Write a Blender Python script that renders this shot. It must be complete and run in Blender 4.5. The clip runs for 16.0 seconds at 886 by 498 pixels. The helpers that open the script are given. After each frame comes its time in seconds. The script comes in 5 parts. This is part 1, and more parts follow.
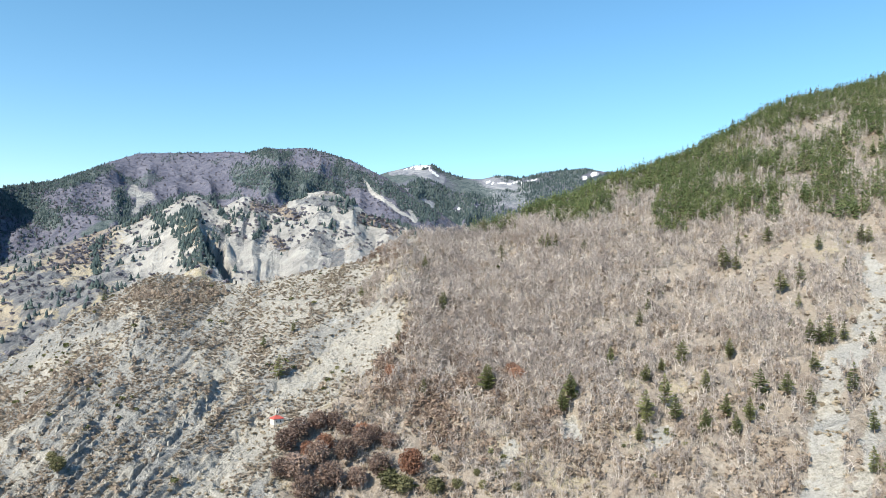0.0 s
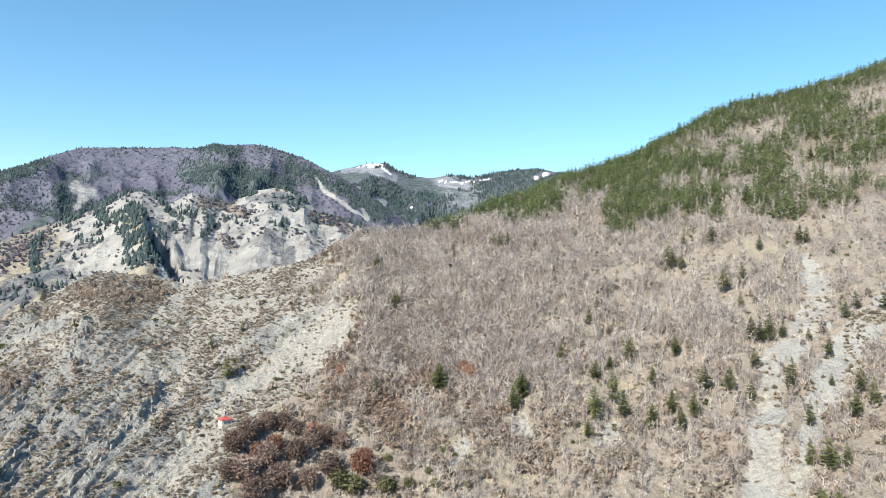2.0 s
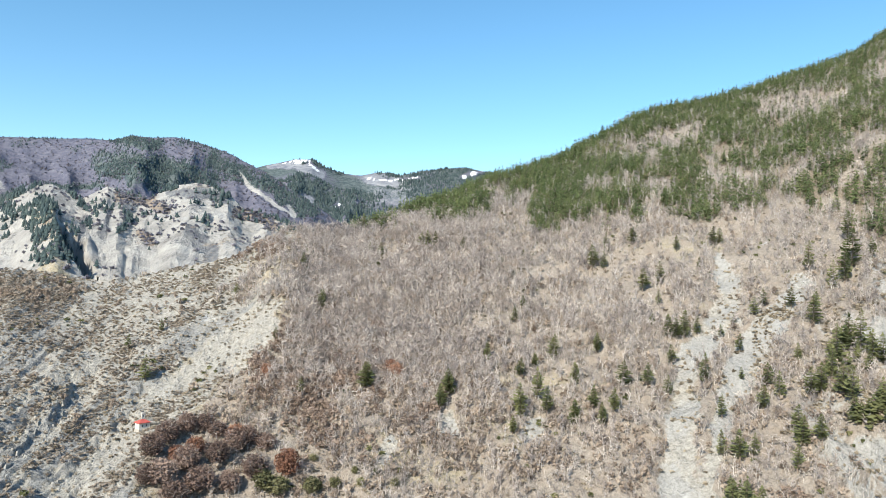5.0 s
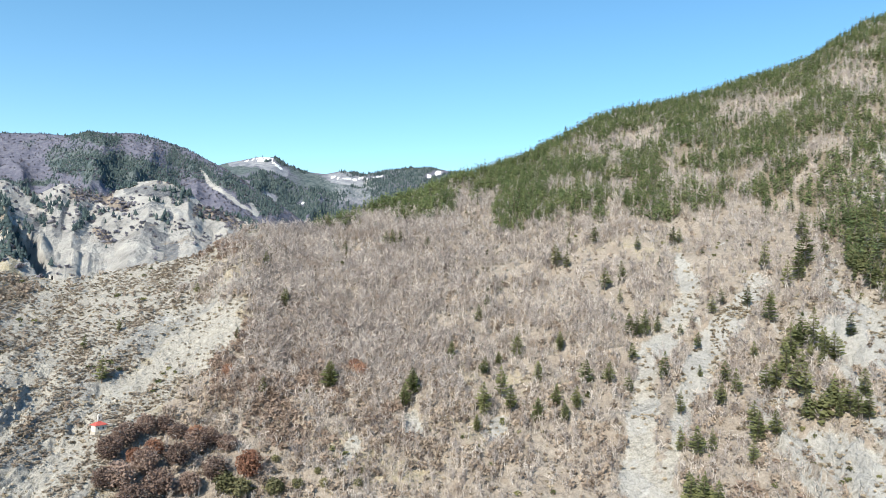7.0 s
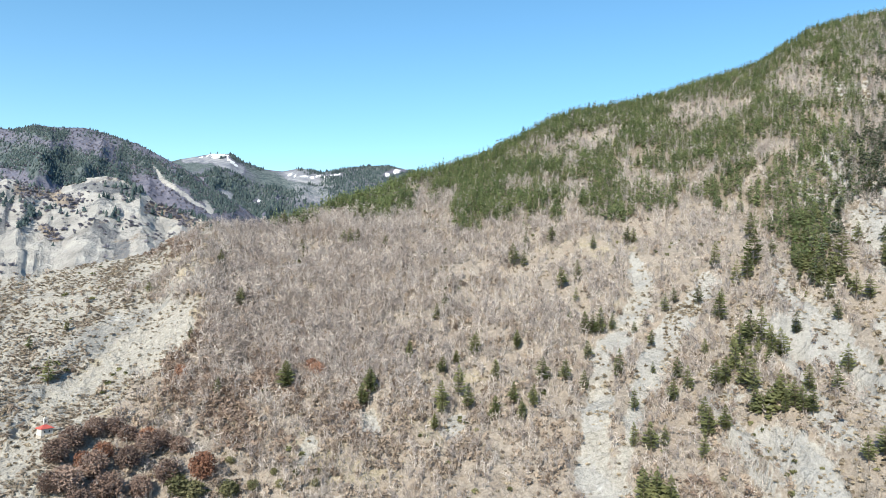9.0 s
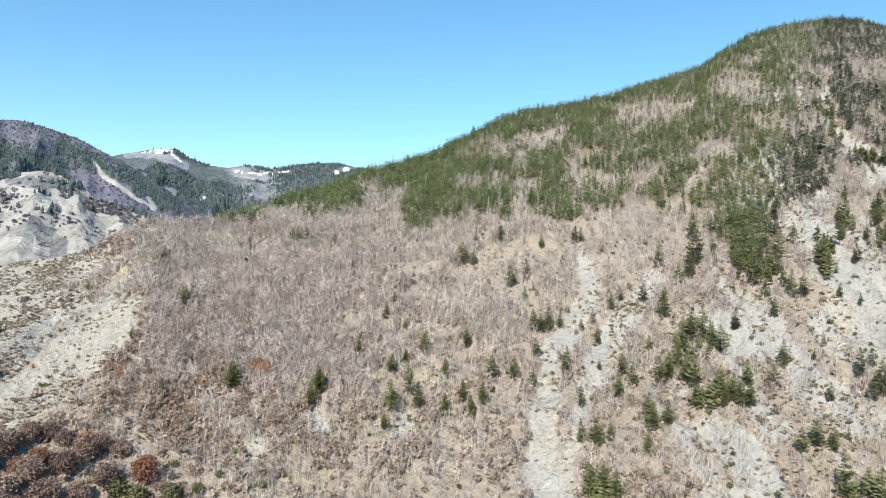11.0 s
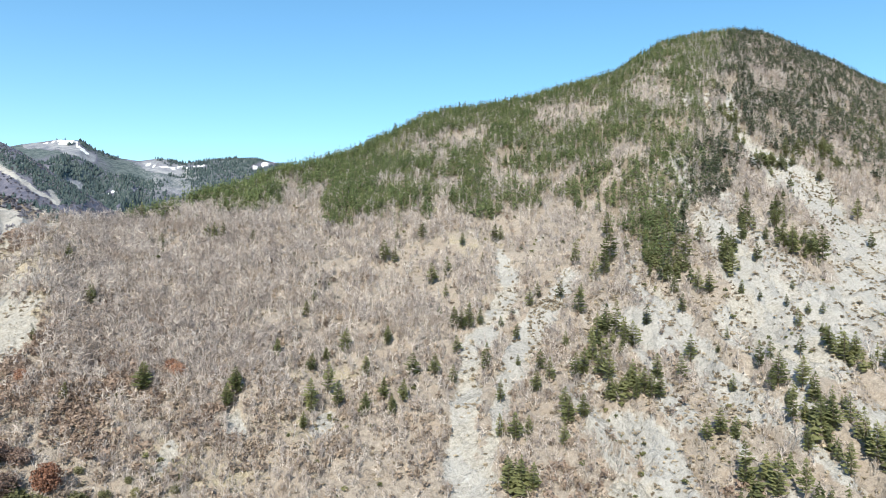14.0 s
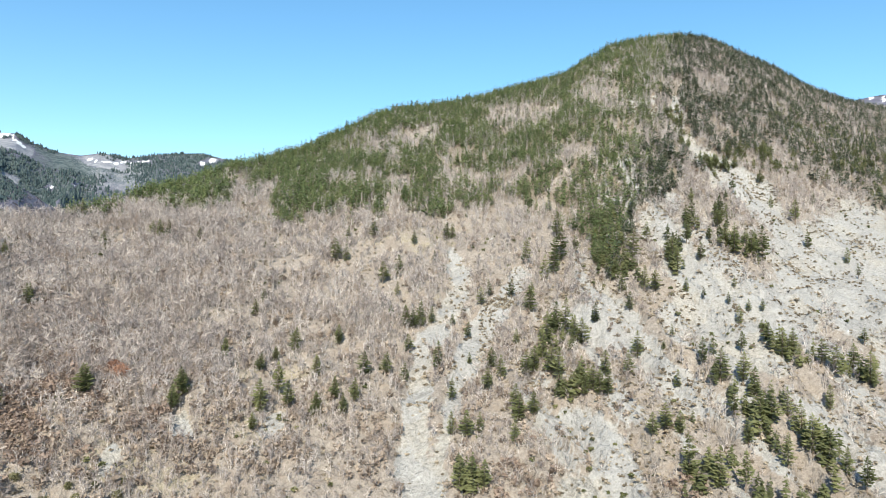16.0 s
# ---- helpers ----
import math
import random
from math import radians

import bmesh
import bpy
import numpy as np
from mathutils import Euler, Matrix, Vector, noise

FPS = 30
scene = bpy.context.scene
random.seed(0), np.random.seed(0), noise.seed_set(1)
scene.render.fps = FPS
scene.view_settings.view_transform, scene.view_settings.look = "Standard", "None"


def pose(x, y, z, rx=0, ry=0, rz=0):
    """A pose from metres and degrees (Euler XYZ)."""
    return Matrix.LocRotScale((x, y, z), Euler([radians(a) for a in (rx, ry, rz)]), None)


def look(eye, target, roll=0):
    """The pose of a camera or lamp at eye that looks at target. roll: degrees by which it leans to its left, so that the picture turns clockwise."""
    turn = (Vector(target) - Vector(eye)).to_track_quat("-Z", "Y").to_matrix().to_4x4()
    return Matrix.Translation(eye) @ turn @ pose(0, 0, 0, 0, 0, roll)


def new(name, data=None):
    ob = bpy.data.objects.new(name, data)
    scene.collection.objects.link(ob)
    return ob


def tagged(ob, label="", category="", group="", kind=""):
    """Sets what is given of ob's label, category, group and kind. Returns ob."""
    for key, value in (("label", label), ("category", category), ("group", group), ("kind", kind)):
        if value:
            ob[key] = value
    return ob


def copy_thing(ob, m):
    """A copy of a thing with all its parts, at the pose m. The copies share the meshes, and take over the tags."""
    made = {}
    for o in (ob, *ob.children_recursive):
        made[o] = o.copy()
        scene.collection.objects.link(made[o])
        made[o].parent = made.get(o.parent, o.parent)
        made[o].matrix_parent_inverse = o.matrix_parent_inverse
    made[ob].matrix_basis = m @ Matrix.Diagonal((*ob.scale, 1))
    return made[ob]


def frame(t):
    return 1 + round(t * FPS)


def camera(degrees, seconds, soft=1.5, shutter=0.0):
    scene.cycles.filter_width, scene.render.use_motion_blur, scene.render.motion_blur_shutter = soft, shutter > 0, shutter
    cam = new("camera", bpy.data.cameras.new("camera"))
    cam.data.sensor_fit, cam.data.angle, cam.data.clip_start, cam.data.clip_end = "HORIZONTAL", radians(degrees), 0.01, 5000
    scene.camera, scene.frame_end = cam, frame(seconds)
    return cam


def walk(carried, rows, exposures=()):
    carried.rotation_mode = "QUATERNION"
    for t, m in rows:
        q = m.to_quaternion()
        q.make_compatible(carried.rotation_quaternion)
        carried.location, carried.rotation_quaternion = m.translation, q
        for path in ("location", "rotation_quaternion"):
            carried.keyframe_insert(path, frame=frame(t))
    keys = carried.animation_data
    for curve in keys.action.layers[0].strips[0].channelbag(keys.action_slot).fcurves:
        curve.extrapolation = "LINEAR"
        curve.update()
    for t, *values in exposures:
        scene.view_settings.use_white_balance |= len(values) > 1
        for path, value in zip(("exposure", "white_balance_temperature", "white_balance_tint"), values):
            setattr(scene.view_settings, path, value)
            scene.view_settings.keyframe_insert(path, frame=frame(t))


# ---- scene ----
# The camera hovers over the valley and turns where it is.
SIZE = 1.4
EYE = 120.0 * SIZE
cam = camera(65.0, 16.0, soft=0.78)
ROWS = [
    (0.0, 0.00, 2.80, 1.55),
    (0.5, -0.94, 2.80, 1.55),
    (1.0, -1.90, 2.80, 1.56),
    (1.5, -2.90, 2.80, 1.57),
    (2.0, -3.92, 2.80, 1.58),
    (2.5, -4.96, 2.80, 1.60),
    (3.0, -5.98, 2.81, 1.61),
    (3.5, -7.01, 2.81, 1.63),
    (4.0, -8.03, 2.81, 1.64),
    (6.5, -12.08, 2.83, 1.68),
    (7.0, -12.77, 2.84, 1.69),
    (7.5, -13.52, 2.84, 1.69),
    (8.0, -14.31, 2.84, 1.68),
    (8.5, -15.24, 2.84, 1.68),
    (9.0, -16.22, 2.84, 1.67),
    (11.5, -21.46, 2.83, 1.59),
    (12.0, -22.60, 2.83, 1.57),
    (12.5, -23.70, 2.83, 1.55),
    (13.0, -24.78, 2.82, 1.53),
    (13.5, -25.80, 2.81, 1.51),
    (14.0, -26.82, 2.81, 1.49),
    (14.5, -27.84, 2.80, 1.47),
    (15.0, -28.82, 2.79, 1.46),
    (15.5, -29.72, 2.79, 1.45),
    (16.0, -30.79, 2.78, 1.44),
]
def heading(yaw, pitch, roll):
    a, b = radians(yaw), radians(pitch)
    ahead = Vector((-math.sin(a) * math.cos(b), math.cos(a) * math.cos(b), math.sin(b)))
    eye = Vector((0, 0, EYE))
    return look(eye, eye + ahead, roll)


walk(cam, [(t, heading(yaw, pitch, roll)) for t, yaw, pitch, roll in ROWS], exposures=[(0.0, 0.98), (16.0, 0.98)])

# ---- light: a clear winter sky, the sun behind and to the left ----
SUN_BEARING, SUN_RISE = -141.0, 35.0
world = bpy.data.worlds.new("sky")
scene.world = world
world.use_nodes = True
wn = world.node_tree.nodes
sky = wn.new("ShaderNodeTexSky")
sky.sky_type = "NISHITA"
sky.sun_disc = False
sky.sun_elevation = radians(SUN_RISE)
sky.sun_rotation = radians(SUN_BEARING)
sky.altitude = 900
sky.air_density = 1.0
sky.dust_density = 0.5
sky.ozone_density = 1.5
rich = wn.new("ShaderNodeHueSaturation")
rich.inputs["Hue"].default_value = 0.487
rich.inputs["Saturation"].default_value = 1.2
world.node_tree.links.new(sky.outputs[0], rich.inputs["Color"])
world.node_tree.links.new(rich.outputs[0], wn["Background"].inputs[0])
wn["Background"].inputs[1].default_value = 0.112
sun = new("sun", bpy.data.lights.new("sun", "SUN"))
sun.data.energy = 4.2
sun.data.angle = radians(0.53)
sun.data.color = (1.0, 0.925, 0.77)
_b, _e = radians(SUN_BEARING), radians(SUN_RISE)
toward = Vector((math.sin(_b) * math.cos(_e), math.cos(_b) * math.cos(_e), math.sin(_e)))
sun.matrix_world = look(toward * 1000, (0, 0, 0))

# ---- materials ----
def material(name, rough=0.9):
    m = bpy.data.materials.new(name)
    m.use_nodes = True
    nt = m.node_tree
    b = nt.nodes["Principled BSDF"]
    b.inputs["Roughness"].default_value = rough
    b.inputs["Specular IOR Level"].default_value = 0.2
    return m, nt, b


def mixc(nt, fac, a, b):
    n = nt.nodes.new("ShaderNodeMix")
    n.data_type = "RGBA"
    for sock, v in ((n.inputs[0], fac), (n.inputs[6], a), (n.inputs[7], b)):
        if isinstance(v, (tuple, list)):
            sock.default_value = (*v, 1.0)
        elif isinstance(v, (int, float)):
            sock.default_value = v
        else:
            nt.links.new(v, sock)
    return n.outputs[2]


def mathn(nt, op, a, b=0.0, clamp=False):
    n = nt.nodes.new("ShaderNodeMath")
    n.operation, n.use_clamp = op, clamp
    for sock, v in zip(n.inputs, (a, b)):
        if isinstance(v, (int, float)):
            sock.default_value = v
        else:
            nt.links.new(v, sock)
    return n.outputs[0]


def noise_at(nt, size, detail=4.0, rough=0.6, stretch=None):
    """Noise in world metres; size is the length of its largest waves."""
    geo = nt.nodes.new("ShaderNodeNewGeometry")
    src = geo.outputs["Position"]
    if stretch:
        mp = nt.nodes.new("ShaderNodeMapping")
        mp.inputs["Scale"].default_value = stretch
        nt.links.new(src, mp.inputs[0])
        src = mp.outputs[0]
    n = nt.nodes.new("ShaderNodeTexNoise")
    n.inputs["Scale"].default_value = 1.0 / (size * SIZE)
    n.inputs["Detail"].default_value = detail
    n.inputs["Roughness"].default_value = rough
    nt.links.new(src, n.inputs["Vector"])
    return n.outputs["Fac"]


def ramp(nt, fac, stops):
    n = nt.nodes.new("ShaderNodeValToRGB")
    e = n.color_ramp.elements
    while len(e) < len(stops):
        e.new(0.5)
    for k, (p, c) in enumerate(stops):
        e[k].position, e[k].color = p, (*c, 1.0)
    nt.links.new(fac, n.inputs[0])
    return n.outputs[0]


def contrast(nt, fac, lo, hi):
    n = nt.nodes.new("ShaderNodeMapRange")
    n.interpolation_type = "SMOOTHSTEP"
    n.inputs[1].default_value, n.inputs[2].default_value = lo, hi
    nt.links.new(fac, n.inputs[0])
    return n.outputs[0]


def ground_material():
    m, nt, b = material("mountain_ground", 0.95)
    a = nt.nodes.new("ShaderNodeAttribute")
    a.attribute_name = "cover"
    s = nt.nodes.new("ShaderNodeSeparateColor")
    nt.links.new(a.outputs["Color"], s.inputs[0])
    a2 = nt.nodes.new("ShaderNodeAttribute")
    a2.attribute_name = "cover_high"
    s2 = nt.nodes.new("ShaderNodeSeparateColor")
    nt.links.new(a2.outputs["Color"], s2.inputs[0])
    fine, mid, wide = noise_at(nt, 1.1, 6, 0.72), noise_at(nt, 6, 5, 0.68), noise_at(nt, 38, 4, 0.6)
    grit = noise_at(nt, 0.45, 3, 0.7)
    edge = mathn(nt, "ADD", mathn(nt, "MULTIPLY", mid, 1.25), mathn(nt, "MULTIPLY", fine, 0.75))

    def patch(mask, lo=0.34, hi=0.62):
        # the mask, its border broken up by the noise
        return contrast(nt, mathn(nt, "ADD", mask, mathn(nt, "SUBTRACT", edge, 1.0)), lo, hi)

    tone = mathn(nt, "ADD", mathn(nt, "MULTIPLY", fine, 0.6), mathn(nt, "MULTIPLY", grit, 0.4))
    grass = ramp(nt, tone, [(0.36, (0.17, 0.145, 0.105)), (0.44, (0.29, 0.25, 0.19)), (0.54, (0.40, 0.355, 0.28)), (0.66, (0.52, 0.47, 0.385))])
    grass = mixc(nt, contrast(nt, wide, 0.45, 0.65), grass, mixc(nt, 0.4, grass, (0.34, 0.305, 0.19)))
    litter = ramp(nt, tone, [(0.36, (0.20, 0.172, 0.15)), (0.45, (0.265, 0.232, 0.20)), (0.54, (0.33, 0.293, 0.255)), (0.66, (0.42, 0.378, 0.333))])
    litter = mixc(nt, contrast(nt, mid, 0.48, 0.62), litter, mixc(nt, 0.4, litter, (0.31, 0.25, 0.195)))
    scree = ramp(nt, tone, [(0.34, (0.155, 0.15, 0.142)), (0.43, (0.28, 0.274, 0.26)), (0.54, (0.38, 0.373, 0.356)), (0.66, (0.475, 0.468, 0.447))])
    scree = mixc(nt, contrast(nt, wide, 0.4, 0.6), scree, mixc(nt, 0.45, scree, (0.37, 0.37, 0.36)))
    shale = ramp(nt, tone, [(0.34, (0.17, 0.161, 0.145)), (0.43, (0.29, 0.277, 0.25)), (0.54, (0.395, 0.378, 0.343)), (0.66, (0.50, 0.48, 0.438))])
    rock = ramp(nt, tone, [(0.34, (0.07, 0.071, 0.072)), (0.43, (0.19, 0.19, 0.186)), (0.54, (0.30, 0.298, 0.288)), (0.66, (0.41, 0.405, 0.388))])
    duff = ramp(nt, tone, [(0.36, (0.11, 0.094, 0.073)), (0.5, (0.215, 0.182, 0.145)), (0.66, (0.32, 0.275, 0.22))])
    # bare wood far off, with the blue of distance haze mixed into its colour
    hazy_wood = ramp(nt, noise_at(nt, 14, 6, 0.7), [(0.36, (0.075, 0.08, 0.118)), (0.5, (0.118, 0.12, 0.163)), (0.66, (0.172, 0.171, 0.208))])
    heath = ramp(nt, noise_at(nt, 8, 6, 0.75), [(0.36, (0.16, 0.135, 0.115)), (0.5, (0.25, 0.212, 0.18)), (0.64, (0.33, 0.28, 0.23))])
    far_scree = ramp(nt, noise_at(nt, 30, 7, 0.66), [(0.34, (0.23, 0.226, 0.22)), (0.45, (0.315, 0.309, 0.30)), (0.55, (0.375, 0.367, 0.354)), (0.66, (0.43, 0.42, 0.402))])
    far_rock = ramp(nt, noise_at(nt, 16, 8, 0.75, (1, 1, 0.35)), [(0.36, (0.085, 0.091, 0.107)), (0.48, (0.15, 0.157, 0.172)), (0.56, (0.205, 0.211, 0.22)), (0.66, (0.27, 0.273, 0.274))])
    a3 = nt.nodes.new("ShaderNodeAttribute")
    a3.attribute_name = "cover_far"
    s3 = nt.nodes.new("ShaderNodeSeparateColor")
    nt.links.new(a3.outputs["Color"], s3.inputs[0])
    col = mixc(nt, patch(s.outputs[2]), grass, litter)
    col = mixc(nt, patch(s2.outputs[1]), col, duff)
    col = mixc(nt, patch(s2.outputs[2]), col, hazy_wood)
    # carpet of far pines; its greens are cooled towards blue to paint haze
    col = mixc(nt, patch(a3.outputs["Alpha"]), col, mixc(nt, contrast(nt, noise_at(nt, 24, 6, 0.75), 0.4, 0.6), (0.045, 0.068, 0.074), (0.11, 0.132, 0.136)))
    col = mixc(nt, patch(a2.outputs["Alpha"]), col, shale)
    col = mixc(nt, patch(s.outputs[0]), col, scree)
    col = mixc(nt, patch(s.outputs[1]), col, rock)
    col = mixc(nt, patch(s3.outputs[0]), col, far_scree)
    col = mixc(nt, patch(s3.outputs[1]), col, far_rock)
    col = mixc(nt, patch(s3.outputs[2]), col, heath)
    # summit rock of the snow range, its grey painted bluer as haze
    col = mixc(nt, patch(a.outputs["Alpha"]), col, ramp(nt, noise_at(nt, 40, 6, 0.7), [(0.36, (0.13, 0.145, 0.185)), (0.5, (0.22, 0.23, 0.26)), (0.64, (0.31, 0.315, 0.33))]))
    drift = mathn(nt, "ADD", s2.outputs[0], mathn(nt, "MULTIPLY", mathn(nt, "SUBTRACT", noise_at(nt, 45, 5, 0.8), 0.5), 2.4))
    col = mixc(nt, contrast(nt, drift, 0.42, 0.6), col, (0.66, 0.68, 0.71))
    nt.links.new(col, b.inputs["Base Color"])
    bump = nt.nodes.new("ShaderNodeBump")
    bump.inputs["Strength"].default_value = 0.9
    bump.inputs["Distance"].default_value = SIZE
    away = mathn(nt, "ADD", s3.outputs[0], mathn(nt, "ADD", s3.outputs[1], mathn(nt, "MULTIPLY", s2.outputs[2], 0.5)), True)
    broad = mathn(nt, "MULTIPLY", mathn(nt, "MULTIPLY", noise_at(nt, 14, 8, 0.75, (1, 1, 0.45)), away), 5.0)
    nt.links.new(mathn(nt, "ADD", broad, mathn(nt, "ADD", mathn(nt, "ADD", fine, mathn(nt, "MULTIPLY", grit, 0.4)), mathn(nt, "MULTIPLY", mid, 2.0))), bump.inputs["Height"])
    nt.links.new(bump.outputs[0], b.inputs["Normal"])
    return m


def leafy_material(name, dark, mid, light, rough=0.85, through_light=0.15, patch_size=9.0, extra=None, single=False):
    """Foliage or twigs whose colour differs from plant to plant and from clump to clump; single: for plants that are objects of their own."""
    m, nt, b = material(name, rough)
    geo = nt.nodes.new("ShaderNodeNewGeometry")
    if single:
        own = nt.nodes.new("ShaderNodeObjectInfo").outputs["Random"]
    else:
        tone = nt.nodes.new("ShaderNodeAttribute")
        tone.attribute_name = "tone"
        own = tone.outputs["Fac"]
    patchy = contrast(nt, noise_at(nt, patch_size, 4, 0.65), 0.3, 0.7)
    f = mathn(nt, "ADD", mathn(nt, "MULTIPLY", geo.outputs["Random Per Island"], 0.14), mathn(nt, "MULTIPLY", patchy, 0.28))
    f = mathn(nt, "ADD", f, mathn(nt, "MULTIPLY", own, 0.58))
    col = ramp(nt, f, [(0.18, dark), (0.5, mid), (0.82, light)])
    if extra:
        col = mixc(nt, contrast(nt, noise_at(nt, 13, 5, 0.7), 0.52, 0.66), col, extra)
    nt.links.new(col, b.inputs["Base Color"])
    if through_light:
        t = nt.nodes.new("ShaderNodeBsdfTranslucent")
        nt.links.new(col, t.inputs[0])
        mix = nt.nodes.new("ShaderNodeMixShader")
        mix.inputs[0].default_value = through_light
        nt.links.new(b.outputs[0], mix.inputs[1])
        nt.links.new(t.outputs[0], mix.inputs[2])
        nt.links.new(mix.outputs[0], nt.nodes["Material Output"].inputs[0])
    return m


def plain_material(name, base, worn, size=0.4, rough=0.85):
    m, nt, b = material(name, rough)
    n = noise_at(nt, size, 5, 0.65)
    nt.links.new(ramp(nt, n, [(0.35, worn), (0.55, base), (0.8, tuple(min(1.0, c * 1.12) for c in base))]), b.inputs["Base Color"])
    bump = nt.nodes.new("ShaderNodeBump")
    bump.inputs["Strength"].default_value = 0.4
    bump.inputs["Distance"].default_value = 0.03
    nt.links.new(n, bump.inputs["Height"])
    nt.links.new(bump.outputs[0], b.inputs["Normal"])
    return m


GROUND = ground_material()
PINE = leafy_material("pine_needles", (0.12, 0.137, 0.065), (0.18, 0.198, 0.094), (0.25, 0.262, 0.125), through_light=0.45, single=True)
PINE_STAND = leafy_material("stand_needles", (0.11, 0.126, 0.062), (0.17, 0.187, 0.09), (0.24, 0.25, 0.12), through_light=0.45)
FOREST = leafy_material("forest_needles", (0.10, 0.135, 0.06), (0.16, 0.205, 0.09), (0.235, 0.275, 0.125), through_light=0.45, patch_size=16)
DARK_PINE = leafy_material("dark_pine_needles", (0.052, 0.069, 0.048), (0.09, 0.113, 0.075), (0.14, 0.163, 0.103), through_light=0.4, patch_size=12)
# dark needles seen far off; haze is put into the colour as blue
HAZE_PINE = leafy_material("hazy_pine_needles", (0.03, 0.05, 0.058), (0.053, 0.08, 0.084), (0.088, 0.118, 0.112), patch_size=40)
BARK = plain_material("pine_bark", (0.22, 0.18, 0.145), (0.12, 0.095, 0.075))
TWIG = leafy_material("bare_twigs", (0.23, 0.201, 0.195), (0.44, 0.392, 0.368), (0.66, 0.598, 0.548), through_light=0.42, patch_size=14, extra=(0.36, 0.30, 0.26))
LIMB = leafy_material("oak_limbs", (0.25, 0.22, 0.205), (0.36, 0.325, 0.305), (0.46, 0.42, 0.395), through_light=0, single=True)
STEM = leafy_material("pale_stems", (0.35, 0.32, 0.30), (0.46, 0.425, 0.40), (0.56, 0.525, 0.49), through_light=0)
RUST_LEAF = leafy_material("rust_leaves", (0.16, 0.08, 0.055), (0.27, 0.145, 0.10), (0.37, 0.22, 0.155), patch_size=4, single=True)
RUSSET_LEAF = leafy_material("russet_leaves", (0.19, 0.143, 0.116), (0.295, 0.226, 0.184), (0.40, 0.315, 0.26), through_light=0.3, patch_size=5)
BROWN_LEAF = leafy_material("brown_leaves", (0.21, 0.168, 0.137), (0.345, 0.283, 0.232), (0.46, 0.387, 0.32), through_light=0.3, patch_size=7)
SHRUB = leafy_material("dry_shrub", (0.16, 0.133, 0.10), (0.29, 0.247, 0.187), (0.42, 0.365, 0.285), patch_size=8)
HEATH = leafy_material("dwarf_heath", (0.21, 0.176, 0.144), (0.32, 0.272, 0.223), (0.44, 0.38, 0.315), through_light=0.3, patch_size=6)
GREEN = leafy_material("juniper_green", (0.06, 0.07, 0.03), (0.115, 0.122, 0.055), (0.185, 0.18, 0.088))
BUSH = leafy_material("bush_green", (0.085, 0.088, 0.045), (0.145, 0.142, 0.075), (0.21, 0.20, 0.11), single=True)
OAK_LEAF = leafy_material("withered_oak_leaves", (0.11, 0.08, 0.07), (0.20, 0.142, 0.12), (0.30, 0.225, 0.19), patch_size=4, single=True)
# distant twigs, their grey pushed to blue-violet in place of haze
HAZE_TWIG = leafy_material("hazy_bare_wood", (0.14, 0.14, 0.178), (0.195, 0.192, 0.23), (0.25, 0.245, 0.28), through_light=0.35, patch_size=60)
BOULDER = plain_material("grey_rock", (0.33, 0.318, 0.29), (0.18, 0.175, 0.162), 1.5)
PLASTER = plain_material("whitewash", (0.62, 0.59, 0.54), (0.45, 0.42, 0.38))
TILE = plain_material("red_roof", (0.46, 0.10, 0.085), (0.33, 0.08, 0.07))
DARK = plain_material("dark_opening", (0.03, 0.028, 0.026), (0.02, 0.02, 0.02))
STONE = plain_material("cut_stone", (0.40, 0.37, 0.33), (0.27, 0.25, 0.22))

# ---- relief: crest lines as bearing and rise, in degrees from the hover point ----
CREST_NEAR = [(-40, -9.5), (-32.08, -6.53), (-30.62, -5.53), (-28.37, -3.61), (-25.49, -2.12), (-23.33, -0.56), (-21.93, 0.04), (-20.52, -0.05), (-18.06, -0.42), (-15.93, -0.5), (-14.08, -0.27), (-12.03, 0.28), (-8.91, 1.06), (-6.64, 1.54), (-3.92, 3.3), (-2.31, 3.95), (-0.91, 3.76), (1.18, 4.0), (3.04, 4.23), (4.65, 4.73), (6.71, 5.74), (9.89, 6.69), (13.89, 8.45), (16.49, 9.22), (19.24, 10.02), (20.69, 10.91), (23.1, 12.1), (24.67, 12.99), (26.11, 13.29), (26.2, 13.52), (29.16, 13.81), (31.25, 14.18), (33.59, 14.71), (38.23, 15.77), (40.52, 16.43), (42.32, 17.46), (44.11, 18.4), (46.32, 18.78), (48.91, 18.89), (51.44, 18.48), (53.89, 17.21), (56.24, 16.02), (58.51, 14.4), (61.03, 13.16), (63.36, 12.46), (65.7, 11.41), (72, 7), (80, 4)]
CREST_BADLAND = [(-42, 2), (-32.42, 0.4), (-30.78, 1.26), (-28.71, 2.08), (-26.92, 2.88), (-24.85, 3.8), (-23.51, 4.39), (-21.81, 5.44), (-20.58, 6.18), (-19.67, 6.28), (-18.74, 5.82), (-17.58, 5.53), (-16.12, 6.46), (-14.98, 6.22), (-13.2, 5.68), (-12.43, 6.4), (-11.11, 6.97), (-9.89, 7.21), (-8.7, 7.09), (-7.44, 6.45), (-6.4, 5.53), (-4.44, 5.04), (-2.09, 4.28), (0.74, 2.87)]
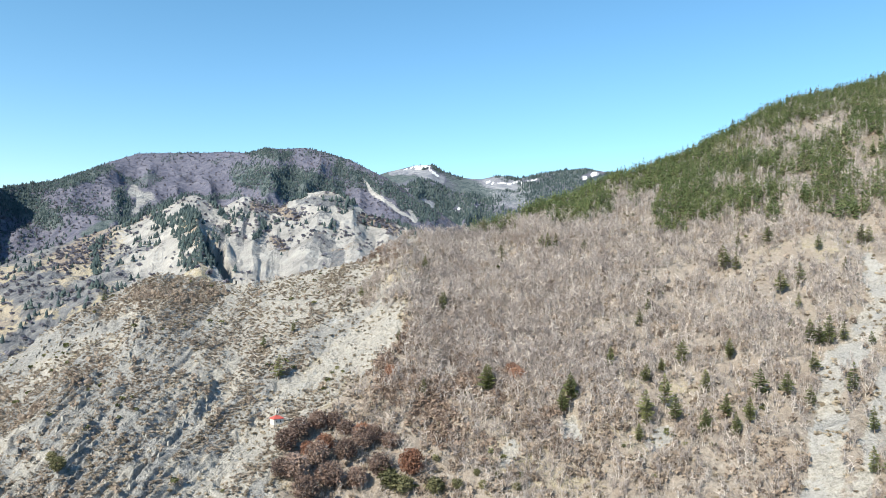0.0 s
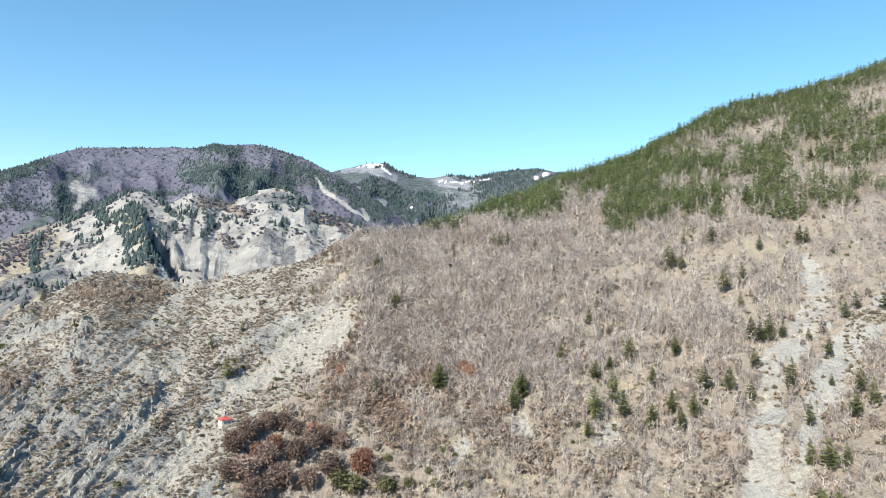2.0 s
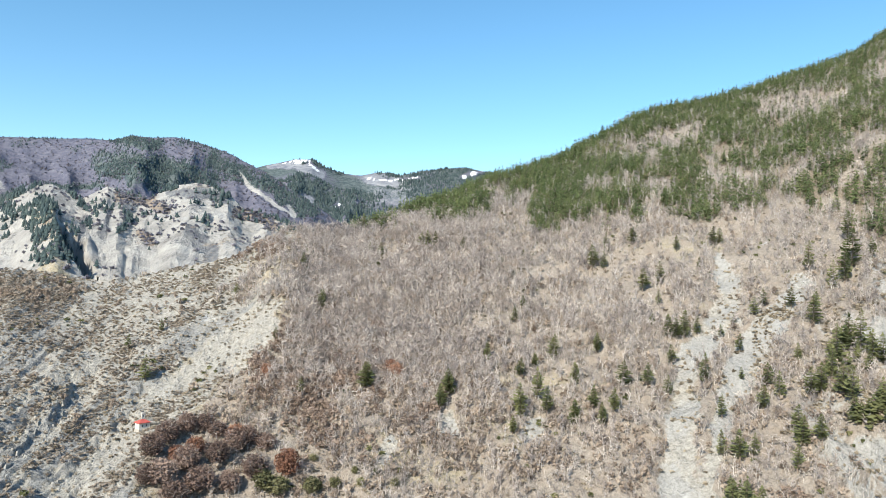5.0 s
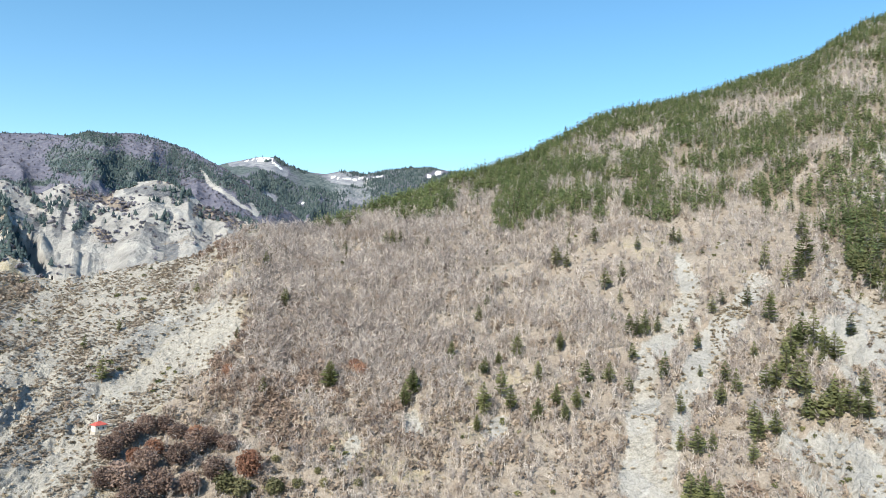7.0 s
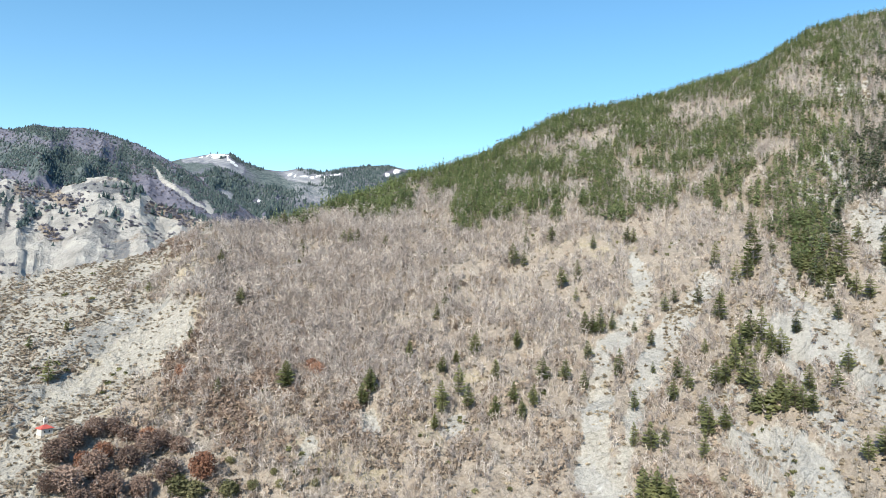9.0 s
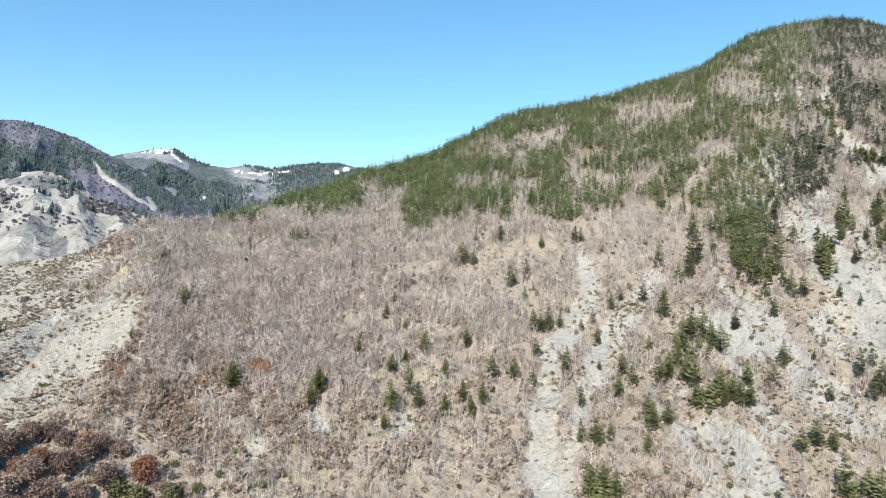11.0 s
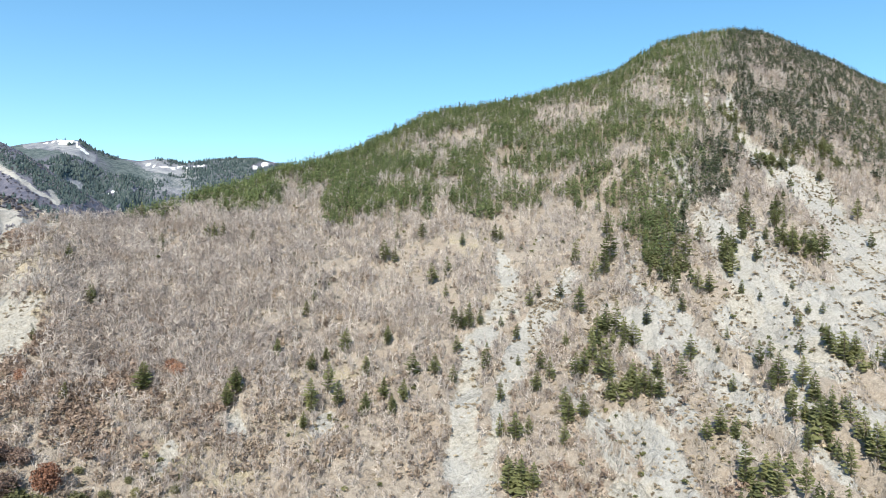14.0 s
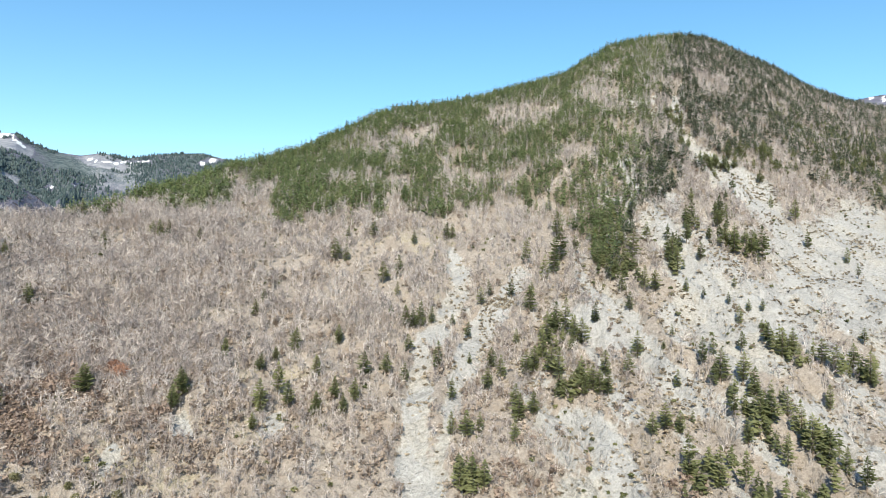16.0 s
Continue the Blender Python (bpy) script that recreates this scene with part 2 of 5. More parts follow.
CREST_DARK = [(-42, 8), (-36, 8.3), (-32.69, 5.76), (-31.36, 6.16), (-29.63, 6.53), (-27.51, 7.47), (-25.67, 8.39), (-23.96, 9.11), (-21.78, 9.36), (-19.73, 9.54), (-17.63, 9.8), (-15.91, 9.85), (-14.62, 10.34), (-13.29, 10.35), (-11.51, 10.56), (-9.68, 10.26), (-7.83, 9.77), (-6.43, 9.16), (-4.54, 8.32), (-3.12, 7.4), (-1.22, 6.3), (0.21, 5.41), (1.63, 4.52), (9, 2), (50, 2), (60.67, 13.04), (61.45, 13.54), (62.42, 13.67), (63.36, 13.75), (65.71, 13.24), (75, 12), (90, 8)]
CREST_SNOW = [(-40, 3), (-12, 5), (-6.86, 8.22), (-4.79, 8.95), (-3.55, 9.27), (-2.48, 9.58), (-1.08, 9.67), (-0.13, 9.15), (1.29, 8.68), (2.93, 8.58), (4.32, 8.92), (6.18, 8.72), (8.02, 9.14), (9.84, 9.42), (11.65, 9.5), (13.21, 9.22), (18, 9), (24, 8), (85, 7)]
NEAR_FAR = [(-180, 420), (-120, 380), (-80, 260), (-42, 345), (-32, 334), (-22, 320), (-15, 309), (-8, 301), (-2.5, 298), (4, 314), (12, 352), (25, 438), (34, 512), (42, 580), (50, 640), (56, 760), (62, 930), (68, 1100), (76, 1000), (120, 450), (180, 420)]
CREST_NEAR = [(-180, 6), (-120, 3), (-75, -8)] + CREST_NEAR + [(120, 3), (180, 6)]
SPINE = []
SPINE.append([(-2.3, 3.9, 1.86), (-3.3, -0.0, 2.09), (-4.0, -3.3, 2.33), (-5.6, -8.7, 2.56), (-8.0, -11.2, 2.56), (-12.4, -12.0, 2.33), (-13.6, -15.9, 2.79)])
SCREE = []
SCREE.append([(31.5, 2.4, 0.56), (32.3, 0.1, 0.74), (31.7, -2.3, 0.93), (29.3, -5.1, 0.93), (29.0, -9.1, 1.12), (28.6, -13.5, 1.40), (29.5, -17.3, 1.86)])
SCREE.append([(37.6, 1.2, 0.42), (35.8, -1.7, 1.02), (34.0, -4.0, 1.21), (32.9, -6.8, 1.12), (31.9, -10.0, 0.74), (30.8, -13.5, 0.74), (30.4, -16.8, 0.93)])
SCREE.append([(43.5, -0.3, 0.56), (45.7, -2.7, 0.84), (47.5, -5.7, 1.21), (49.6, -7.7, 1.49), (51.6, -9.5, 0.93)])
SCREE.append([(45.6, 15.3, 0.33), (46.0, 14.2, 0.42)])
SCREE.append([(47.6, 14.8, 0.23), (47.5, 13.5, 0.37)])
SCREE.append([(48.8, 14.9, 0.33), (49.2, 12.5, 0.56), (50.9, 10.5, 0.84), (53.1, 8.7, 1.12), (55.1, 7.0, 1.21), (56.6, 4.8, 0.93)])
SCREE.append([(47.3, 5.8, 1.02), (49.5, 2.7, 1.30), (51.6, 0.1, 1.95), (54.0, -2.0, 2.33), (57.0, -1.8, 2.56)])
SCREE.append([(57.4, 3.2, 2.09), (59.2, 1.5, 3.26), (61.4, 4.0, 2.79), (63.0, -0.8, 3.26), (66.2, -0.6, 3.72)])
SCREE.append([(49.9, -2.1, 1.86), (53.2, -4.1, 1.86), (56.7, -5.6, 1.02)])
SCREE.append([(41.0, -10.5, 1.12), (43.6, -11.6, 1.86), (45.4, -14.0, 1.95), (44.6, -16.5, 2.33), (41.5, -15.9, 1.40)])
SCREE.append([(59.0, -9.5, 0.56), (61.0, -11.0, 1.21), (63.2, -12.3, 1.58), (65.5, -13.2, 1.86)])
SCREE.append([(6.1, -12.8, 0.65), (5.7, -14.0, 0.74)])
SCREE.append([(10.3, -10.7, 0.56), (11.1, -11.9, 0.56)])
SCREE.append([(17.8, -10.9, 0.65), (17.4, -11.8, 0.84)])
SCREE.append([(-4.1, -3.5, 0.65), (-5.9, -5.6, 1.58), (-8.6, -7.0, 1.58), (-11.2, -8.8, 1.12), (-13.2, -9.6, 0.56)])
SCREE.append([(-13.4, -10.9, 0.47), (-15.4, -13.4, 0.93), (-17.4, -15.3, 1.21), (-19.4, -16.8, 1.40)])
SCREE.append([(-16.9, -8.7, 0.65), (-19.7, -11.6, 0.93), (-22.7, -13.8, 1.02)])
SCREE.append([(-6.5, -2.9, 0.65), (-10.1, -4.3, 0.65), (-12.7, -5.7, 0.56)])
SCREE.append([(10.9, -10.6, 0.37), (10.4, -11.7, 0.47)])
SCREE.append([(-2.2, 3.5, 0.28), (-2.9, 3.1, 0.33)])
ROCK = []
ROCK.append([(-31.4, -7.0, 1.02), (-29.1, -5.1, 1.21), (-27.0, -4.1, 0.93), (-24.5, -3.9, 0.56)])
ROCK.append([(-24.0, -7.3, 0.56), (-23.5, -4.8, 0.84), (-23.0, -3.3, 0.37)])
ROCK.append([(-29.8, -12.1, 0.93), (-27.4, -9.9, 1.02), (-26.2, -8.2, 0.47)])
ROCK.append([(-27.5, -15.7, 0.74), (-26.6, -12.0, 0.56), (-24.8, -9.7, 0.56)])
ROCK.append([(-23.0, -15.7, 0.56), (-20.4, -11.9, 0.65), (-18.1, -9.5, 0.47)])
ROCK.append([(-29.8, -11.3, 0.47), (-31.1, -13.4, 0.65)])
ROCK.append([(-15.1, -0.6, 0.28), (-13.3, 0.2, 0.33), (-12.0, 0.5, 0.23)])
BAD_SPUR = []
BAD_SPUR.append([(-20.3, 4.5, 0.74), (-19.6, 2.6, 0.93), (-19.3, 0.4, 1.21), (-19.3, -1.3, 1.40)])
BAD_CLEFT = []
BAD_CLEFT.append([(-18.9, 2.2, 0.37), (-18.1, 0.9, 0.47), (-17.4, -0.8, 0.65)])
THIN_WOOD = []
THIN_WOOD.append([(14.7, -6.5, 1.40), (19.0, -7.4, 1.86), (24.5, -8.3, 1.40)])
THIN_WOOD.append([(9.9, -11.5, 1.40), (16.6, -11.7, 1.86), (20.9, -9.2, 1.40)])
THIN_WOOD.append([(4.9, -12.8, 1.63), (6.5, -14.8, 1.63), (11.3, -15.2, 1.40)])
THIN_WOOD.append([(27.0, -1.0, 0.84), (29.8, -2.8, 1.40), (31.6, -0.9, 0.93)])
THIN_WOOD.append([(20.4, 3.4, 1.16), (28.7, 3.2, 1.16), (31.5, 3.8, 1.16)])
THIN_WOOD.append([(-1.6, 3.5, 0.65), (-3.2, 2.8, 0.93), (-3.6, -1.0, 1.12), (-3.7, -3.3, 0.93)])
RUSSET = []
RUSSET.append([(-2.3, -3.5, 0.93), (0.5, -4.5, 1.86), (3.8, -6.3, 1.86), (6.5, -7.5, 1.63)])
RUSSET.append([(-4.1, -7.4, 0.93), (-1.7, -10.0, 1.40), (3.4, -9.9, 2.33), (8.4, -10.5, 1.86)])
RUSSET.append([(-6.7, 2.7, 0.65), (-4.4, 2.7, 0.84)])
RUSSET.append([(2.5, -7.9, 1.86), (6.6, -7.2, 1.63), (0.9, -10.9, 1.86)])
RUSSET.append([(37.9, -14.5, 1.16), (39.2, -13.1, 0.93), (36.6, -16.2, 1.16)])
RUSSET.append([(50.9, -14.6, 0.93), (50.0, -14.3, 0.93)])
RUSSET.append([(-31.9, -10.6, 0.65), (-30.6, -9.7, 0.74), (-27.5, -7.4, 0.56)])
RUSSET.append([(-18.0, -1.7, 0.56), (-21.3, -1.4, 0.47), (-23.7, -1.4, 0.37)])
FOREST_FOOT = [(2.5, 4.1), (4.0, 4.6), (6.4, 5.7), (9.2, 5.3), (11.3, 5.2), (13.1, 6.2), (14.6, 7.0), (16.3, 6.7), (17.7, 4.9), (20.4, 4.9), (24.0, 5.4), (26.8, 6.3), (29.6, 5.4), (31.5, 5.9), (33.8, 6.1), (37.0, 7.1), (39.8, 6.0), (42.5, 4.0), (43.5, 0.8), (45.2, 1.7), (46.9, 5.8), (49.4, 7.1), (50.1, 9.3), (53.1, 10.2), (56.6, 10.5), (58.5, 8.3), (61.0, 7.0), (63.3, 5.4), (65.7, 4.6)]
GLADES = []
GLADES.append([(15.4, 6.9, 0.37), (16.8, 6.8, 0.37)])
GLADES.append([(23.9, 10.7, 0.47), (29.4, 11.8, 0.93)])
GLADES.append([(26.2, 11.0, 0.65), (26.7, 9.6, 0.47)])
GLADES.append([(35.0, 13.5, 0.84), (39.7, 13.7, 0.74)])
GLADES.append([(42.4, 15.6, 1.02), (44.4, 14.5, 0.93)])
GLADES.append([(30.9, 8.9, 0.65), (33.7, 8.5, 0.65)])
GLADES.append([(24.9, 8.4, 0.47), (27.7, 7.8, 0.65)])
GLADES.append([(51.0, 16.0, 0.65), (52.3, 15.1, 0.84)])
GLADES.append([(36.1, 8.0, 0.56), (37.4, 9.0, 0.47)])
GLADES.append([(41.1, 10.8, 0.56), (42.9, 10.7, 0.56)])
GLADES.append([(44.4, 16.8, 0.47), (43.7, 17.1, 0.37)])
GLADES.append([(47.7, 14.5, 0.74), (49.0, 12.3, 0.93)])
GLADES.append([(21.7, 7.6, 0.47), (23.0, 8.1, 0.47)])
GLADES.append([(39.8, 8.1, 0.56), (40.6, 9.0, 0.56)])
PINE_STANDS = []
PINE_STANDS.append([(52.0, -6.3, 0.93), (55.2, -8.5, 1.49), (57.4, -10.7, 1.67), (59.6, -12.3, 1.49), (61.0, -14.0, 1.21)])
PINE_STANDS.append([(55.5, -3.6, 0.47), (57.4, -4.7, 0.56), (59.9, -5.5, 0.56), (62.7, -6.2, 0.65), (65.6, -7.4, 0.74)])
PINE_STANDS.append([(43.9, 4.9, 1.02), (44.8, 1.7, 1.21), (46.5, 0.2, 0.74)])
PINE_STANDS.append([(49.1, 3.1, 0.65), (49.5, 1.4, 0.56)])
PINE_STANDS.append([(52.7, 4.0, 0.60), (55.1, 2.5, 0.60)])
PINE_STANDS.append([(51.5, 9.2, 0.65), (54.3, 9.7, 0.84), (57.4, 9.0, 0.65)])
PINE_STANDS.append([(57.4, 11.8, 1.12), (61.0, 10.0, 1.21), (64.4, 7.4, 1.40)])
PINE_STANDS.append([(40.0, -4.3, 0.93), (41.8, -4.7, 0.74)])
PINE_STANDS.append([(38.2, -7.1, 0.74), (39.1, -6.1, 0.74)])
PINE_STANDS.append([(42.7, -8.2, 0.84), (40.5, -8.7, 0.84)])
PINE_STANDS.append([(32.7, -16.0, 0.74), (34.3, -16.1, 0.74)])
PINE_STANDS.append([(53.5, -12.6, 1.1), (56.5, -14.6, 1.3), (59.5, -15.6, 1.2)])
PINE_STANDS.append([(49.9, 5.8, 0.65), (50.7, 4.0, 0.56)])
PINE_STANDS.append([(52.4, -13.7, 0.93), (50.9, -15.0, 0.93)])
PINE_STANDS.append([(48.5, 13.6, 0.47), (49.8, 11.0, 0.56)])
PINE_STANDS.append([(53.1, 7.0, 0.65), (52.7, 5.3, 0.56)])
FAR_SCREE = []
FAR_SCREE.append([(-24.4, 6.2, 0.42), (-23.3, 5.8, 0.74), (-24.0, 4.9, 0.37)])
FAR_SCREE.append([(-6.8, 8.2, 0.14), (-5.9, 7.2, 0.28), (-4.0, 5.9, 0.19), (-2.3, 5.0, 0.14)])
FAR_SCREE.append([(-2.8, 5.8, 0.23), (-2.3, 5.1, 0.23)])
FAR_PINES = []
FAR_PINES.append([(-16.3, 7.9, 0.84), (-14.1, 7.8, 1.12), (-10.5, 8.0, 0.93), (-8.7, 7.6, 0.65)])
FAR_PINES.append([(-8.7, 9.0, 0.65), (-5.0, 7.3, 0.65), (-1.2, 5.6, 0.65)])
FAR_PINES.append([(-15.9, 9.9, 0.47), (-12.8, 9.9, 0.47)])
FAR_PINES.append([(-32.0, 4.8, 1.12), (-30.6, 4.5, 1.21), (-29.5, 3.3, 0.65)])
FAR_PINES.append([(-32.3, 5.7, 0.47), (-29.3, 6.2, 0.47), (-26.4, 7.7, 0.47)])
FAR_PINES.append([(-23.6, 4.3, 0.56), (-21.6, 5.3, 0.56), (-19.6, 6.1, 0.37), (-16.6, 6.5, 0.28)])
FAR_PINES.append([(-25.2, 5.9, 0.47), (-24.5, 4.7, 0.47), (-27.3, 2.7, 0.47)])
FAR_PINES.append([(-14.6, 10.3, 0.37), (-14.1, 9.6, 0.37)])
FAR_PINES.append([(-13.2, 6.7, 0.47), (-10.5, 7.3, 0.37)])
BAD_ROCK = []
BAD_ROCK.append([(-11.6, 6.4, 0.47), (-9.6, 6.6, 0.74), (-7.7, 6.1, 0.47)])
BAD_ROCK.append([(-10.3, 3.4, 0.47), (-8.9, 2.1, 0.74), (-8.5, 1.2, 0.56)])
BAD_ROCK.append([(-31.3, -1.5, 0.93), (-28.9, -1.9, 1.02), (-27.1, -1.5, 0.74)])
BAD_ROCK.append([(-15.9, 4.6, 0.19), (-16.3, 2.7, 0.23)])
BAD_ROCK.append([(-31.8, 1.2, 0.65), (-30.7, 0.1, 0.65)])
BAD_ROCK.append([(-17.4, 4.0, 0.23), (-17.7, 2.2, 0.37)])
BAD_HEATH = []
BAD_HEATH.append([(-15.3, 5.7, 0.47), (-13.5, 5.5, 0.56), (-11.8, 5.0, 0.37)])
BAD_HEATH.append([(-28.7, 0.9, 0.74), (-27.2, 1.4, 0.84), (-26.1, 2.3, 0.56)])
BAD_HEATH.append([(-6.7, 5.0, 0.56), (-4.9, 4.6, 0.56), (-3.5, 4.1, 0.37)])
BAD_HEATH.append([(-13.9, 3.3, 0.28), (-13.0, 2.4, 0.37)])
BAD_PINES = []
BAD_PINES.append([(-24.7, 4.0, 0.28), (-23.2, 4.7, 0.33), (-21.6, 5.6, 0.28), (-20.4, 6.3, 0.14)])
BAD_PINES.append([(-26.4, 0.2, 0.28), (-26.7, 1.4, 0.37), (-26.1, 2.3, 0.28)])
BAD_PINES.append([(-21.1, 4.3, 0.37), (-20.7, 3.0, 0.47), (-20.2, 2.1, 0.56)])
BAD_PINES.append([(-22.4, 4.4, 0.37), (-21.9, 3.4, 0.28)])
BAD_PINES.append([(-18.7, 6.1, 0.19), (-18.1, 5.2, 0.23), (-17.4, 4.5, 0.23)])
BAD_PINES.append([(-14.4, 4.2, 0.14), (-15.1, 3.2, 0.23)])
BAD_PINES.append([(-8.7, 7.0, 0.19), (-6.8, 6.2, 0.33), (-4.4, 5.3, 0.37), (-2.6, 4.5, 0.28)])
BAD_PINES.append([(-11.4, 6.8, 0.14), (-12.7, 6.4, 0.19)])
BAD_PINES.append([(-14.9, 6.3, 0.14), (-13.1, 6.0, 0.14)])
SNOW = []
SNOW.append([(-3.7, 9.3, 0.12), (-2.5, 9.4, 0.19), (-1.4, 9.5, 0.17)])
SNOW.append([(-1.4, 9.5, 0.14), (-1.1, 9.1, 0.19), (-0.6, 8.8, 0.12)])
SNOW.append([(3.4, 8.4, 0.07), (5.3, 8.3, 0.12), (7.8, 8.6, 0.09)])
SNOW.append([(11.2, 8.7, 0.14), (12.1, 9.1, 0.19), (13.2, 9.3, 0.14)])
SNOW.append([(0.9, 6.0, 0.19), (1.2, 6.1, 0.19)])
SNOW.append([(2.5, 6.4, 0.09), (3.0, 6.5, 0.09)])
SNOW.append([(1.8, 8.8, 0.09), (2.9, 8.6, 0.14)])
SNOW_ROCK = []
SNOW_ROCK.append([(-4.6, 9.0, 0.23), (-2.5, 9.2, 0.42), (-0.6, 8.5, 0.47)])
SNOW_ROCK.append([(3.4, 8.3, 0.28), (5.7, 8.2, 0.33)])
SNOW_ROCK.append([(-3.3, 6.0, 0.28), (-2.3, 4.9, 0.33)])
SNOW_ROCK.append([(-1.9, 6.7, 0.28), (-1.0, 6.3, 0.28)])
BAD_RIDGES = []
BAD_RIDGES.append([(-20.6, 6.3, 0.47), (-21.9, 3.8, 0.74), (-24.8, 1.1, 0.93), (-27.0, -2.5, 1.12)])
BAD_RIDGES.append([(-16.1, 6.5, 0.47), (-16.8, 3.2, 0.74), (-17.5, -0.9, 0.93)])
BAD_RIDGES.append([(-14.8, 6.2, 0.37), (-15.0, 3.3, 0.65), (-15.5, -0.8, 0.93)])
BAD_RIDGES.append([(-12.4, 6.4, 0.37), (-13.5, 3.3, 0.74), (-14.2, -0.3, 0.93)])
BAD_RIDGES.append([(-9.8, 7.2, 0.47), (-10.2, 4.4, 0.84), (-11.6, 0.2, 1.02)])
BAD_RIDGES.append([(-7.6, 6.5, 0.42), (-7.3, 3.6, 0.74), (-6.6, 0.8, 0.93)])
BAD_RIDGES.append([(-24.8, 3.8, 0.37), (-27.2, 1.0, 0.74), (-30.3, -1.5, 1.12)])
BAD_RIDGES.append([(-4.4, 5.0, 0.37), (-4.4, 2.7, 0.65)])

STONY_EDGE = [(-20, -12.5), (-12, -12.5), (-9.5, -7.5), (-6, -4.8), (-3, -4.0), (0, -3.8), (4, -3.0), (9, -3.0)]


def lattice(ix, iy, seed):
    h = (ix.astype(np.int64) * 374761393 + iy.astype(np.int64) * 668265263 + seed * 974634777) & 0xFFFFFFFF
    h = ((h ^ (h >> 13)) * 1274126177) & 0xFFFFFFFF
    return ((h ^ (h >> 16)) & 0xFFFFFF) / float(0xFFFFFF)


def waves(x, y, seed=0):
    """Smooth noise from -1 to 1, one wave a unit."""
    ix, iy = np.floor(x), np.floor(y)
    fx, fy = x - ix, y - iy
    fx, fy = fx * fx * fx * (fx * (fx * 6 - 15) + 10), fy * fy * fy * (fy * (fy * 6 - 15) + 10)
    a, b = lattice(ix, iy, seed), lattice(ix + 1, iy, seed)
    c, d = lattice(ix, iy + 1, seed), lattice(ix + 1, iy + 1, seed)
    return 2 * ((a + (b - a) * fx) * (1 - fy) + (c + (d - c) * fx) * fy) - 1


def fractal(x, y, seed=0, octaves=4, gain=0.5):
    total, amp = 0, 1
    for k in range(octaves):
        total = total + amp * waves(x * 2**k + 17.3 * k, y * 2**k - 9.1 * k, seed + k)
        amp *= gain
    return total


def ridged(x, y, seed=0, octaves=4):
    total, amp = 0, 1
    for k in range(octaves):
        total = total + amp * (1 - 2 * np.abs(waves(x * 2**k + 5.7 * k, y * 2**k + 3.3 * k, seed + k)))
        amp *= 0.5
    return total


def step(v, lo, hi):
    u = np.clip((v - lo) / (hi - lo), 0, 1)
    return u * u * (3 - 2 * u)


def curve(table, az):
    p, v = zip(*table)
    return np.interp(az, p, v)


def band(strokes, az, el, lo=0.55, hi=1.35, warp=0.4):
    """How far each point lies inside strokes of (bearing, rise, half width): 1 inside, 0 outside."""
    az, el = np.asarray(az, float), np.asarray(el, float)
    best = np.full(az.shape, 9.0)
    if warp:
        wa, we = fractal(az * 0.9, el * 0.9, 301, 4, 0.6), fractal(az * 0.9 + 40, el * 0.9, 305, 4, 0.6)
    for pts in strokes:
        a, e, w = (np.array(v) for v in zip(*pts))
        bend = min(warp, 0.45 * w.mean())
        m = hi * w.max() + 2.5 * bend
        ids = np.nonzero((az > a.min() - m) & (az < a.max() + m) & (el > e.min() - m) & (el < e.max() + m))
        if not len(ids[0]):
            continue
        pa, pe, near = az[ids], el[ids], best[ids]
        if bend:
            pa, pe = pa + bend * wa[ids], pe + bend * we[ids]
        for (a0, e0, w0), (a1, e1, w1) in zip(pts[:-1], pts[1:]):
            da, de = a1 - a0, e1 - e0
            u = np.clip(((pa - a0) * da + (pe - e0) * de) / max(da * da + de * de, 1e-6), 0, 1)
            near = np.minimum(near, np.hypot(pa - a0 - u * da, pe - e0 - u * de) / (w0 + (w1 - w0) * u))
        best[ids] = near
    return 1 - step(best, lo, hi)


def roof(strokes, az, el):
    """A sharp ridge along each stroke: 1 on its line, falling evenly to 0 at 2.2 half widths."""
    b = band(strokes, az, el, 0.0, 2.2, 0.0)
    # undo the smooth step of band, so that the flanks are straight
    return 0.5 - np.sin(np.arcsin(np.clip(1 - 2 * b, -1, 1)) / 3)


def nodes(az):
    """Along each bearing: distance and height (over the hover point) where the slope changes."""
    tan = lambda v: np.tan(np.radians(v))
    k = SIZE
    rc = k * curve(NEAR_FAR, az)
    zc = rc * tan(curve(CREST_NEAR, az) + 0.33 * step(az, 5, 45))
    one = np.ones_like(az)
    r_bad = np.maximum(rc + 370 * k, k * curve([(-42, 900), (-27, 1010), (-14, 960), (-2, 830), (4, 830), (20, 930)], az))
    r_rav = np.maximum(rc + 130 * k, 560 * k)
    r_dark = k * curve([(-42, 1250), (-33, 1480), (-24, 2150), (-20, 2150), (-10, 1850), (-2, 1550), (40, 1900)], az)
    r_snow = 4450 * one
    z_bad = r_bad * tan(curve(CREST_BADLAND, az))
    z_dark = r_dark * tan(curve(CREST_DARK, az))
    z_snow = r_snow * tan(curve(CREST_SNOW, az))
    R = [0.5 * one, 70 * k * one, 150 * k * one, rc, r_rav, r_bad, r_bad + 140 * k, r_dark, r_dark + 350 * k, r_snow, 4960 * one]
    seen = step(az, -75, -40) * (1 - step(az, 75, 110))
    Z = [-116 * k * one, k * (-106 + 5 * seen), k * (-92 + 37.4 * seen), zc, np.minimum(zc - 45 * k, -45 * k), z_bad, z_bad - 35 * k, z_dark, np.minimum(z_dark - 150 * k, 120 * k), z_snow, z_snow - 300]
    return R, Z


BASE, NEAR, BACK, BAD, BAD_BACK, DARKS, DARK_BACK, SNOWS, SNOW_BACK = 1, 2, 3, 4, 5, 6, 7, 8, 9


